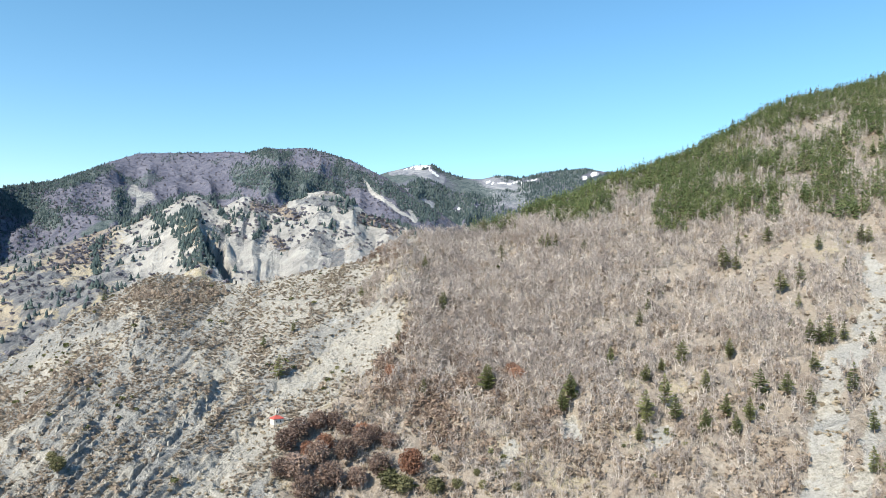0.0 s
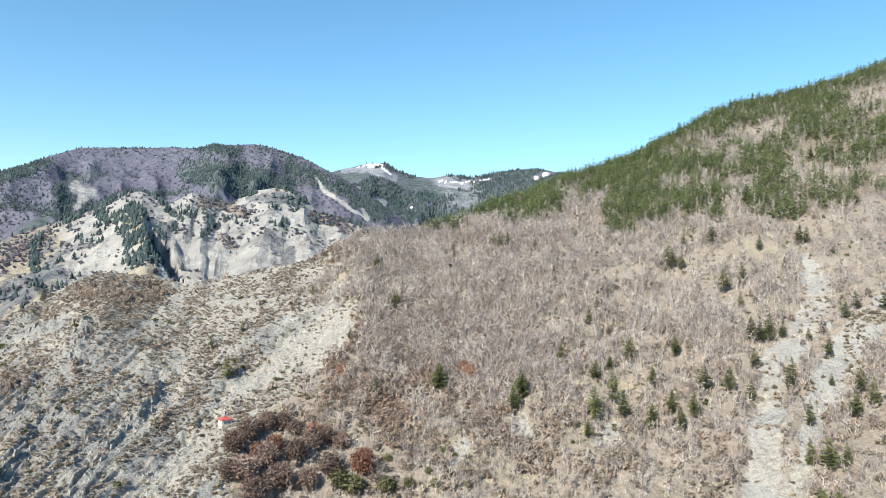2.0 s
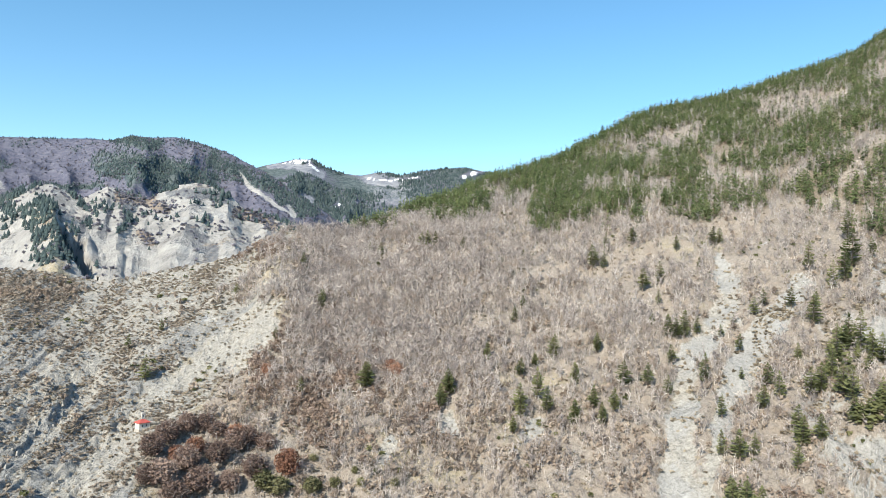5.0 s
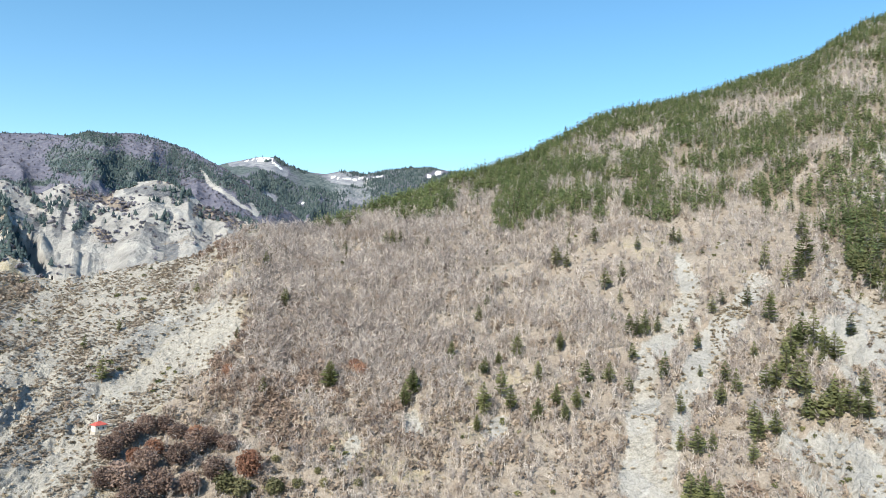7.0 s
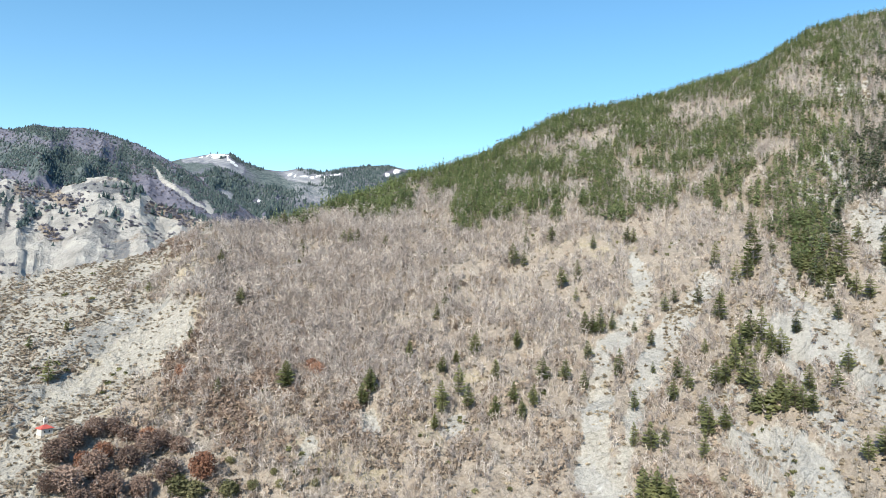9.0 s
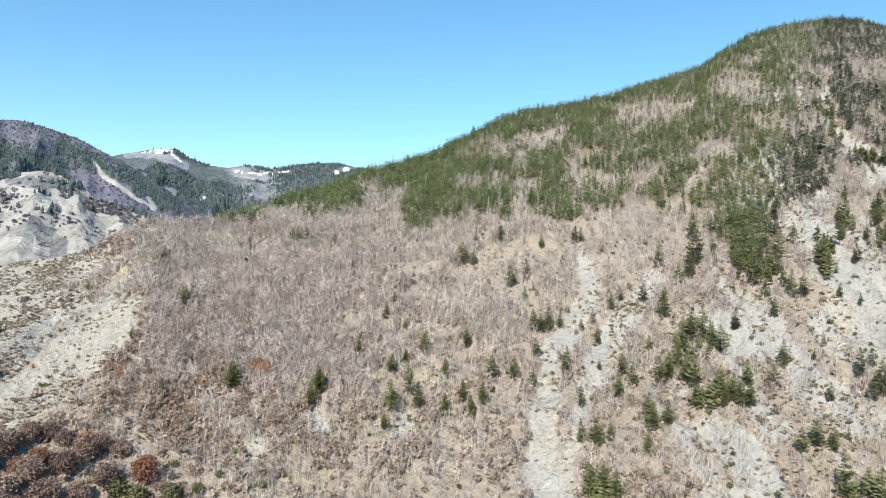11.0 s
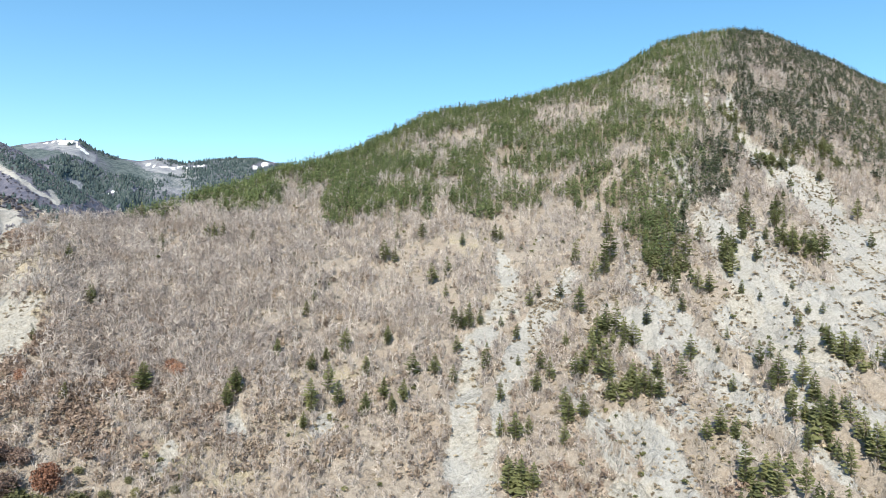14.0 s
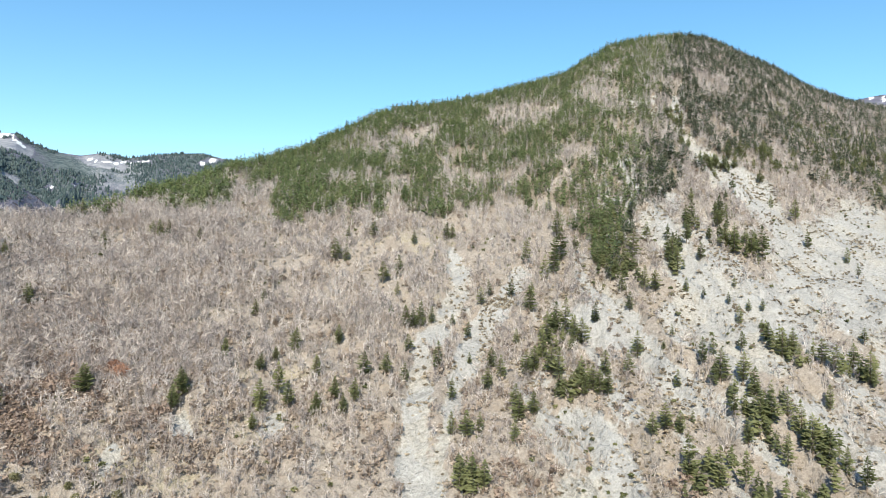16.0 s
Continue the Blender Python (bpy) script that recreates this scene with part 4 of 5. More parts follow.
def heath_keep(az, el, x, y, u):
    stony = step(curve(STONY_EDGE, el) - az + 3 * fractal(x / 25, y / 25, 125, 3), -4, 1.0)
    drawn = fractal((el - az) * 0.6, (az + el) * 0.14, 139, 4)
    return stony * np.clip(0.5 + 0.85 * drawn + 0.45 * fractal(x / 7, y / 7, 143, 3), 0.03, 0.95) * (1 - 0.8 * band(SCREE, az, el)) * (1 - 0.7 * band(ROCK, az, el))


def green_keep(az, el, x, y, u):
    return (0.15 + 0.35 * step(az, -6, 2)) * step(fractal(x / 17, y / 17, 145, 3), 0.25, 0.6) * (1 - pine_density(az, el)) * (0.4 + 0.6 * step(az, 38, 46))


def stone_keep(az, el, x, y, u):
    stony = step(curve(STONY_EDGE, el) - az, -0.5, 2.0)
    return np.maximum(0.4 * stony, 0.8 * band(SCREE, az, el)) * np.clip(0.5 + 0.8 * fractal(x / 8, y / 8, 147, 3), 0, 1)


def stone_shape(seed):
    """An angular stone one unit high."""
    rng = np.random.default_rng(seed)
    V, F, M = blank()
    ring = [np.array((0.6 * math.cos(t), 0.45 * math.sin(t), -0.2)) * rng.uniform(0.8, 1.2) for t in np.linspace(0, 6.283, 6)[:-1]]
    top = [np.array((0.42 * math.cos(t + 0.3), 0.3 * math.sin(t + 0.3), rng.uniform(0.35, 0.95))) for t in np.linspace(0, 6.283, 6)[:-1]]
    V += ring + top
    for k in range(5):
        F += [(k, (k + 1) % 5, 5 + (k + 1) % 5, 5 + k)]
        M += [0]
    F += [(5, 6, 7, 8, 9)]
    M += [0]
    return V, F, M


def plant_all():
    rng = np.random.default_rng(5)
    shapes = [bare_shape(k, 11) for k in range(9)]
    p, r = sow(62000, (-10, 68), bare_keep, 11)
    q, r2 = sow(26000, (46, 68), lambda az, el, x, y, u: step(el, 3.5, 7) * (1 - band(SCREE, az, el, 0.5, 1.3)) * (1 - 0.5 * pine_density(az, el)), 14)
    p, r = np.concatenate([p, q]), np.concatenate([r, r2])
    t = rng.uniform(1.8, 4.2, len(p)) * (0.8 + 0.6 * step(r, 190, 310))
    scatter("bare_woodland", shapes, p, t, rng.uniform(0.7, 1.15, len(p)), [TWIG, STEM], 12, "leafless grey-brown woodland covering the slope", "woodland")
    p, r = sow(64000, (-9, 68), russet_keep, 21)
    scatter("russet_scrub", [leaf_shape(40 + k, 34, 1.0, 0.085) for k in range(6)], p, rng.uniform(1.4, 3.0, len(p)), rng.uniform(0.9, 1.3, len(p)), [RUSSET_LEAF], 22, "rust-brown oak scrub with dry leaves", "scrub")
    p, r = sow(46000, (-36, 68), shrub_keep, 31)
    scatter("dry_scrub", [leaf_shape(60 + k, 14, 0.7, 0.16) for k in range(6)], p, rng.uniform(0.3, 1.05, len(p)), rng.uniform(1.1, 1.8, len(p)), [SHRUB], 32, "low buff and brown scrub on dry slopes", "scrub")
    p, r = sow(44000, (-10, 46), lambda az, el, x, y, u: bare_keep(az, el, x, y, u) * (1 - 0.75 * step(el, -6, 2)) * np.clip(0.5 + 0.9 * fractal(x / 7, y / 7, 133, 3), 0, 1), 24)
    q, r = sow(40000, (-34, -9), lambda az, el, x, y, u: 0.2 * russet_keep(az, el, x, y, u) + 0.012 * (fractal((el - az) * 0.5, (az + el) * 0.15, 135, 3) > 0.25), 26)
    s, r = sow(40000, (50, 68), lambda az, el, x, y, u: 0.35 * step(el, 3, 6) * np.clip(0.5 + 0.9 * fractal(x / 9, y / 9, 137, 3), 0, 1) * (1 - band(SCREE, az, el)), 28)
    p = np.concatenate([p, q, s])
    scatter("brown_scrub", [leaf_shape(120 + k, 26, 1.0, 0.1) for k in range(6)], p, rng.uniform(1.0, 2.8, len(p)), rng.uniform(0.8, 1.2, len(p)), [BROWN_LEAF], 25, "dull brown oak scrub with few leaves", "scrub")
    p, r = sow(70000, (-36, 8), heath_keep, 29)
    scatter("stony_heath", [leaf_shape(150 + k, 11, 0.8, 0.17) for k in range(7)], p, rng.uniform(0.25, 0.95, len(p)) ** 1.2, rng.uniform(1.0, 1.8, len(p)), [HEATH], 30, "grey-brown dwarf scrub between stones", "scrub")
    p, r = sow(24000, (-36, 68), green_keep, 35)
    scatter("juniper_scrub", [leaf_shape(70 + k, 22, 0.8, 0.13) for k in range(5)], p, rng.uniform(0.6, 1.8, len(p)), rng.uniform(0.9, 1.5, len(p)), [GREEN], 36, "low olive-green juniper scrub", "scrub")
    p, r = sow(85000, (34, 68), lambda az, el, x, y, u: np.maximum(right_slope(az, el), band(SCREE, az, el)) * np.clip(0.42 + 0.9 * fractal(x / 8, y / 8, 149, 3), 0, 0.85) * (1 - pine_density(az, el)), 33)
    q, r = sow(30000, (16, 40), lambda az, el, x, y, u: 0.5 * band(SCREE, az, el) * np.clip(0.3 + 0.9 * fractal(x / 6, y / 6, 149, 3), 0, 0.8), 34)
    p = np.concatenate([p, q])
    scatter("scree_scrub", [leaf_shape(110 + k, 14, 0.75, 0.16) for k in range(6)], p, rng.uniform(0.35, 1.3, len(p)), rng.uniform(1.0, 1.7, len(p)), [SHRUB], 34, "sparse grey-brown scrub on pale scree", "scrub")
    p, r = sow(30000, (30, 68), lambda az, el, x, y, u: band(PINE_STANDS, az, el, 0.4, 1.4) * np.clip(0.5 + 0.8 * fractal(x / 9, y / 9, 153, 3), 0, 0.75), 45)
    stand = []
    for k in range(6):
        V, F, M = pine_shape(130 + k, 10, 5, 1, (1.3, 2.3))
        post(V, F, M, (0, 0, -0.05), (0, 0, 0.7), 0.02, 0.006, 1, 3)
        stand.append((V, F, M))
    scatter("pine_stand", stand, p, rng.uniform(3.0, 7.4, len(p)), rng.uniform(0.95, 1.3, len(p)), [PINE_STAND, BARK], 46, "loose stands of grey-green pines on eroded ground", "forest")
    p, r = sow(30000, (-36, 68), stone_keep, 37)
    scatter("rubble", [stone_shape(k) for k in range(6)], p, rng.uniform(0.12, 0.65, len(p)) ** 1.3, rng.uniform(0.9, 1.8, len(p)), [BOULDER], 38, "loose angular grey stones on the scree", "rubble")
    p, r = sow(44000, (1, 70), pine_keep, 41)
    shapes = []
    for k in range(8):
        V, F, M = pine_shape(80 + k, 7, 3, 1, (0.9, 1.5))
        post(V, F, M, (0, 0, -0.05), (0, 0, 0.7), 0.02, 0.006, 1, 3)
        shapes.append((V, F, M))
    q, r2 = sow(5200, (2, 70), lambda az, el, x, y, u: pine_density(az, el) * 0.8, 43, reach=(0.955, 1.0))
    b, r3 = sow(3200, (2, 70), lambda az, el, x, y, u: 0.6 + 0 * az, 44, BACK, reach=(0.0, 0.10))
    p = np.concatenate([p, q, b])
    high = np.concatenate([rng.uniform(4.2, 8.0, len(p) - len(q) - len(b)), rng.uniform(4.4, 6.6, len(q) + len(b))])
    wide = rng.uniform(0.82, 1.15, len(p))
    # past the scree chutes the pines get a darker green
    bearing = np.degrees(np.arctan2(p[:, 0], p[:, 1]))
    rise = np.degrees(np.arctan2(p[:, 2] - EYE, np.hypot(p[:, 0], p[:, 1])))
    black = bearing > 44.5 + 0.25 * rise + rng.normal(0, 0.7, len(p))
    scatter("pine_forest", shapes, p[~black], high[~black], wide[~black], [FOREST, BARK], 42, "closed green pine forest under the crest", "forest")
    scatter("dark_pine_wood", shapes, p[black], high[black], 1.3 * wide[black], [DARK_PINE, BARK], 47, "darker pine wood beyond the scree chutes", "forest")


def far_plants():
    rng = np.random.default_rng(6)
    cones = [cone_shape(k) for k in range(6)]

    def bad_pines(az, el, x, y, u):
        bush = np.clip(0.5 * (fractal(x / 40, y / 40, 161, 4) - 0.35), 0, 0.3) + 0.015 * (1 - step(az, -26, -22))
        return np.maximum(band(BAD_SPUR, az, el, 0.3, 1.4), band(BAD_PINES, az, el, 0.4, 1.4)) * 0.9 + bush + 0.3 * step(u, 0.985, 1.0)

    p, r = sow(15000, (-36, 3), bad_pines, 51, BAD, reach=(0.2, 1.0))
    scatter("badland_pines", cones, p, rng.uniform(3, 8, len(p)), rng.uniform(1.1, 1.6, len(p)), [HAZE_PINE], 52, "dark pines along the eroded spur", "forest")

    def bad_bare(az, el, x, y, u):
        return 0.75 * band(BAD_HEATH, az, el, 0.3, 1.5) + 0.2 * (fractal(x / 45, y / 45, 163, 3) > 0.05) + 0.1 * (1 - step(az, -27, -23))

    p, r = sow(9000, (-36, 3), bad_bare, 55, BAD, reach=(0.1, 1.0))
    scatter("badland_heath", [leaf_shape(95 + k, 8, 0.8, 0.28) for k in range(5)], p, rng.uniform(1.5, 4, len(p)), rng.uniform(1.0, 1.6, len(p)), [HAZE_TWIG], 56, "leafless heath on the eroded slope, tinted blue-grey for haze", "scrub")

    def dark_pines(az, el, x, y, u):
        return np.maximum(band(FAR_PINES, az, el, 0.4, 1.5) * 0.85, 0.4 * step(fractal(x / 150, y / 150, 171, 4), 0.42, 0.8) + 0.25 * step(u, 0.985, 1.0) + 0.15 * (1 - step(az, -29, -24))) * (1 - band(FAR_SCREE, az, el, warp=0.2))

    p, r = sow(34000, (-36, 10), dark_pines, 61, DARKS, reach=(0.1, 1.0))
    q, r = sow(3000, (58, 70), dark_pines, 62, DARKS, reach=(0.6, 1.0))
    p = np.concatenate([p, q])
    scatter("mountain_pines", cones, p, rng.uniform(3.2, 6.5, len(p)), rng.uniform(1.1, 1.6, len(p)), [HAZE_PINE], 63, "dark pine woods on the mountain behind", "forest")

    def bare(az, el, x, y, u):
        return (1 - band(FAR_SCREE, az, el, warp=0.2)) * 0.8

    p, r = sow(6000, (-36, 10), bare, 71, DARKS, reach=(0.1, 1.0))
    scatter("mountain_bare_wood", [leaf_shape(90 + k, 8, 0.9, 0.3) for k in range(5)], p, rng.uniform(2.0, 3.8, len(p)), rng.uniform(1.0, 1.6, len(p)), [HAZE_TWIG], 72, "leafless purple-grey woods on the mountain, tinted bluer for haze", "woodland")

    def snow_pines(az, el, x, y, u):
        open_ground = np.maximum(band(SNOW, az, el, 0.5, 1.5, 0.1), band(SNOW_ROCK, az, el, 0.5, 1.3))
        return (0.7 * step(u, 0.5, 0.75) * step(az, 5.5, 7.5)) * (1 - open_ground) + 0.85 * step(fractal(x / 380, y / 380, 181, 4) + 0.2 - 0.15 * step(u, 0.6, 0.95), -0.1, 0.35) * (1 - open_ground)

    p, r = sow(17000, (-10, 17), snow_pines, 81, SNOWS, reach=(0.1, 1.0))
    scatter("distant_pines", cones, p, rng.uniform(8, 14, len(p)), rng.uniform(1.1, 1.7, len(p)), [HAZE_PINE], 82, "dark pine woods below the snowy summit", "forest")


def part(name, me, parent, label=""):
    ob = new(name, me)
    ob.parent = parent
    return tagged(ob, label) if label else ob


def pine_model(seed):
    V, F, M = blank()
    post(V, F, M, (0, 0, -0.06), (0, 0, 0.9), 0.022, 0.004, 0, 5)
    tree = new("pine_tree")
    part("trunk", make_mesh("pine_trunk", V, F, M, [BARK]), tree)
    part("crown", make_mesh("pine_crown", *pine_shape(seed, 15, 9, 3, (1.2, 2.2)), [PINE]), tree)
    return tree


PINES = []
PINES += [(-12.9, -8.09, 1.86), (-14.17, -5.76, 1.12), (-1.33, -9.2, 1.4), (0.23, -2.34, 1.4), (3.82, -8.95, 2.23), (10.63, -9.35, 2.09), (9.98, -10.34, 1.95), (13.67, -6.28, 1.4), (15.87, -3.17, 1.3), (16.46, -2.26, 1.21), (16.52, -7.33, 1.4), (17.53, -6.75, 1.12), (16.52, -10.49, 2.42), (15.9, -11.93, 1.4), (20.86, -10.94, 1.86), (20.76, -7.79, 1.67), (22.29, -9.73, 1.77), (23.85, -9.74, 1.77), (22.96, -10.84, 1.58), (22.42, -5.4, 1.58), (19.1, -5.87, 1.86), (-6.54, -1.5, 0.93), (-11.94, -4.41, 0.93), (-3.44, -4.91, 0.93), (-25.79, -2.12, 0.93), (3.96, 4.44, 1.02), (3.27, 4.1, 1.3), (5.91, 4.11, 0.93), (7.2, 4.04, 0.84), (11.49, 2.83, 0.93)]
PINES += [(8.05, 2.86, 1.21), (8.6, 2.77, 1.4), (9.24, 2.79, 1.3), (-1.44, 0.95, 1.12), (4.71, 2.04, 1.12), (3.83, 2.25, 0.93), (0.01, -2.38, 1.49), (3.97, -9.08, 2.42), (9.93, -10.46, 1.95), (10.69, -9.2, 1.77), (13.71, -6.19, 1.4), (16.41, -7.43, 1.4), (16.53, -10.67, 1.77), (15.93, -11.92, 1.4), (17.78, -9.18, 2.42), (18.61, -10.49, 2.14), (17.6, -6.78, 1.12), (20.76, -11.03, 1.86), (20.82, -7.79, 1.58), (22.24, -9.73, 1.77), (23.95, -9.73, 1.67), (23.0, -10.96, 1.58), (24.58, -7.95, 1.95), (26.36, -7.75, 1.86), (22.55, -5.46, 1.49), (19.07, -6.02, 1.67), (15.99, -3.1, 1.12), (21.97, 1.28, 1.86), (22.88, 1.31, 1.4), (23.01, 2.97, 1.3)]
PINES += [(25.11, 3.41, 1.3), (28.42, 2.76, 1.21), (31.06, 3.39, 1.4), (31.52, 3.59, 1.21), (30.08, 1.51, 0.93), (25.91, -0.32, 1.77), (27.18, 0.5, 1.58), (27.14, -1.35, 1.21), (26.69, -3.29, 1.02), (27.82, -4.19, 1.86), (28.46, -3.94, 1.67), (29.11, -3.93, 2.05), (30.02, -3.45, 1.4), (28.15, -6.0, 1.58), (30.63, -7.08, 2.14), (27.94, -8.26, 1.58), (32.6, -2.69, 0.84), (31.7, -3.64, 1.02), (33.01, -4.61, 1.3), (33.15, -6.56, 0.93), (37.59, 1.45, 1.95), (36.49, -1.2, 1.49), (33.97, -1.73, 1.4), (34.6, -1.07, 1.3), (37.93, -2.31, 2.14), (38.1, -1.16, 1.4), (36.9, -5.31, 1.4), (34.92, -7.18, 1.86), (35.71, -7.83, 1.95), (34.68, -8.98, 1.86)]
PINES += [(39.2, 0.48, 1.86), (39.88, 0.72, 2.33), (40.32, 1.65, 2.79), (40.06, 3.71, 2.05), (41.57, 2.5, 1.4), (43.21, -3.04, 1.49), (39.44, -5.21, 2.79), (40.19, -4.28, 2.7), (40.87, -4.48, 2.98), (41.55, -4.9, 2.23), (42.22, -4.74, 2.05), (38.44, -7.5, 2.42), (37.77, -7.75, 2.23), (39.1, -6.13, 2.33), (39.79, -7.22, 2.33), (40.39, -8.08, 2.51), (40.51, -9.61, 1.86), (42.5, -8.85, 1.77), (43.16, -8.81, 2.05), (43.69, -8.99, 2.14), (44.31, -9.04, 2.05), (44.11, -7.22, 1.86), (45.84, -7.21, 1.86), (42.19, -8.65, 1.67), (46.51, -5.78, 2.05), (36.96, -13.04, 2.05), (37.3, -11.51, 2.33), (38.51, -11.02, 2.05), (37.0, -10.22, 1.86), (31.78, -12.59, 1.86)]
PINES += [(31.84, -9.6, 1.77), (33.12, -12.76, 2.33), (34.11, -12.08, 1.58), (32.58, -16.79, 2.79), (33.58, -16.59, 2.79), (34.54, -16.72, 2.6), (48.68, -11.18, 2.14), (49.76, -11.34, 1.77), (50.66, -10.59, 1.12), (47.73, -12.51, 1.86), (49.57, -7.75, 1.3), (51.32, -6.14, 2.05), (52.61, -7.31, 2.42), (54.06, -5.11, 1.49), (54.19, -7.8, 2.33), (54.96, -7.94, 2.14), (53.61, -9.5, 2.14), (55.9, -4.16, 1.58), (56.85, -4.92, 2.05), (57.59, -5.08, 1.86), (59.4, -5.42, 1.67), (60.28, -5.67, 1.77), (61.32, -5.89, 1.86), (62.34, -6.65, 2.23), (55.35, -10.13, 2.42), (56.11, -10.65, 2.6), (57.22, -9.14, 2.05), (58.14, -11.0, 2.7), (58.86, -12.06, 2.79), (59.92, -12.29, 2.6)]
PINES += [(54.59, -11.81, 2.05), (50.44, -14.28, 3.26), (52.65, -15.2, 3.26), (54.41, -14.97, 2.79), (57.23, -12.66, 2.33), (59.93, -8.84, 1.86), (60.96, -13.07, 2.05), (62.14, -13.8, 2.33), (47.75, 6.68, 1.02), (50.13, -0.36, 1.12), (49.12, -3.9, 0.93), (51.36, -0.76, 0.84), (53.89, -2.59, 1.4), (53.17, -1.35, 0.93), (55.52, -1.89, 0.93), (54.55, -1.93, 1.02), (51.14, 2.06, 1.4), (52.95, 3.16, 1.86), (53.55, 2.31, 2.05), (54.73, 2.32, 2.05), (55.51, 2.12, 2.33), (49.07, 1.81, 2.05), (49.49, 1.16, 1.86), (52.34, 4.46, 1.4), (52.54, 5.54, 1.58), (50.5, 4.9, 1.86), (50.1, 3.58, 1.58), (47.14, 3.57, 1.58), (46.08, 2.21, 2.33), (46.97, -0.45, 1.86)]
PINES += [(47.82, -0.43, 1.67), (57.69, 4.75, 1.67), (58.5, 2.97, 1.3), (61.0, 1.76, 1.12), (61.68, 0.77, 0.93), (55.3, 7.82, 1.02), (53.12, 9.8, 1.4), (53.92, 9.77, 1.4), (55.48, 9.9, 1.3), (52.11, 9.2, 1.12), (56.07, 5.91, 1.02), (58.87, 6.25, 0.84), (59.77, 7.84, 1.02), (62.01, -3.96, 1.12), (53.56, 0.16, 0.84), (51.74, 3.59, 1.02), (48.5, -5.23, 0.74), (41.39, -8.91, 1.4), (44.79, 0.39, 1.86), (45.91, -1.82, 1.4), (45.24, -0.5, 1.4)]
def plant_pines():
    rng = random.Random(9)
    models = [pine_model(200 + k) for k in range(8)]
    used = set()
    az, el, deg = (np.array(v) for v in zip(*PINES))
    x, y, z = spot(az, el)
    for k in range(len(PINES)):
        tall = 1.12 * math.radians(deg[k]) * math.hypot(x[k], y[k])
        m = Matrix.LocRotScale((x[k], y[k], z[k] - 0.15), Euler((rng.uniform(-0.03, 0.03), rng.uniform(-0.03, 0.03), rng.uniform(0, 6.28))), None)
        n = k % 8
        tree = models[n] if n not in used else copy_thing(models[n], m)
        used.add(n)
        tree.matrix_basis = m
        w = tall * rng.uniform(0.9, 1.25)
        tree.scale = (w, w, tall)
        tagged(tree, "tall dark green pine on the open slope" if tall > 12 else "young green pine on the dry slope", "tree", "scattered pines")


OAKS = []
OAKS += [(-12.17, -13.46, 2.05), (-11.1, -12.64, 2.05), (-9.79, -12.02, 1.86), (-8.46, -11.81, 1.58), (-6.14, -13.53, 2.14), (-5.24, -13.1, 1.86), (-7.47, -14.37, 2.14), (-9.69, -14.77, 2.33), (-11.43, -15.56, 2.33), (-8.74, -16.44, 2.33), (-6.49, -16.46, 2.14), (-4.7, -15.64, 2.05), (-12.53, -15.53, 1.86), (-10.48, -17.21, 2.33), (-3.86, -13.52, 1.58), (-7.53, -12.46, 1.4)]
RUSSET_TREES = []
RUSSET_TREES += [(-2.1, -15.61, 2.56), (-6.16, -12.89, 1.86), (-10.38, -14.13, 1.67), (-9.07, -13.52, 1.58), (-4.04, -7.82, 1.21), (6.31, -7.97, 1.58), (5.84, -7.31, 1.21)]
JUNIPERS = []
JUNIPERS += [(-3.77, -16.46, 1.86), (-2.75, -16.87, 1.67), (-0.1, -16.82, 1.58), (-4.26, -15.43, 1.4), (-28.28, -14.09, 1.21), (-28.68, -13.31, 0.93), (-25.26, -0.61, 0.56), (10.61, -8.21, 0.93), (-1.85, 3.96, 0.56), (-2.69, 4.08, 0.47), (6.49, -16.28, 0.84), (6.85, -15.28, 0.65), (3.76, -16.24, 0.93), (1.65, -16.44, 1.02), (3.24, -15.58, 0.74), (5.01, -15.27, 0.65), (-0.1, -14.25, 0.74)]
CHAPEL = (-12.94, -11.63)
HUT = (-16.49, -0.51)

def box(V, F, M, lo, hi, mat=0):
    k = len(V)
    V += [np.array((x, y, z)) for z in (lo[2], hi[2]) for x, y in ((lo[0], lo[1]), (hi[0], lo[1]), (hi[0], hi[1]), (lo[0], hi[1]))]
    F += [tuple(k + i for i in f) for f in ((3, 2, 1, 0), (4, 5, 6, 7), (0, 1, 5, 4), (1, 2, 6, 5), (2, 3, 7, 6), (3, 0, 4, 7))]
    M += [mat] * 6


def solid(name, build, mat, parent, label="", bevel=0.0):
    V, F, M = blank()
    build(V, F, M)
    me = make_mesh(name, V, F, M, [mat])
    if bevel:
        bm = bmesh.new()
        bm.from_mesh(me)
        bmesh.ops.bevel(bm, geom=bm.edges[:], offset=bevel, segments=1, affect="EDGES")
        bm.to_mesh(me)
        bm.free()
    return part(name, me, parent, label)


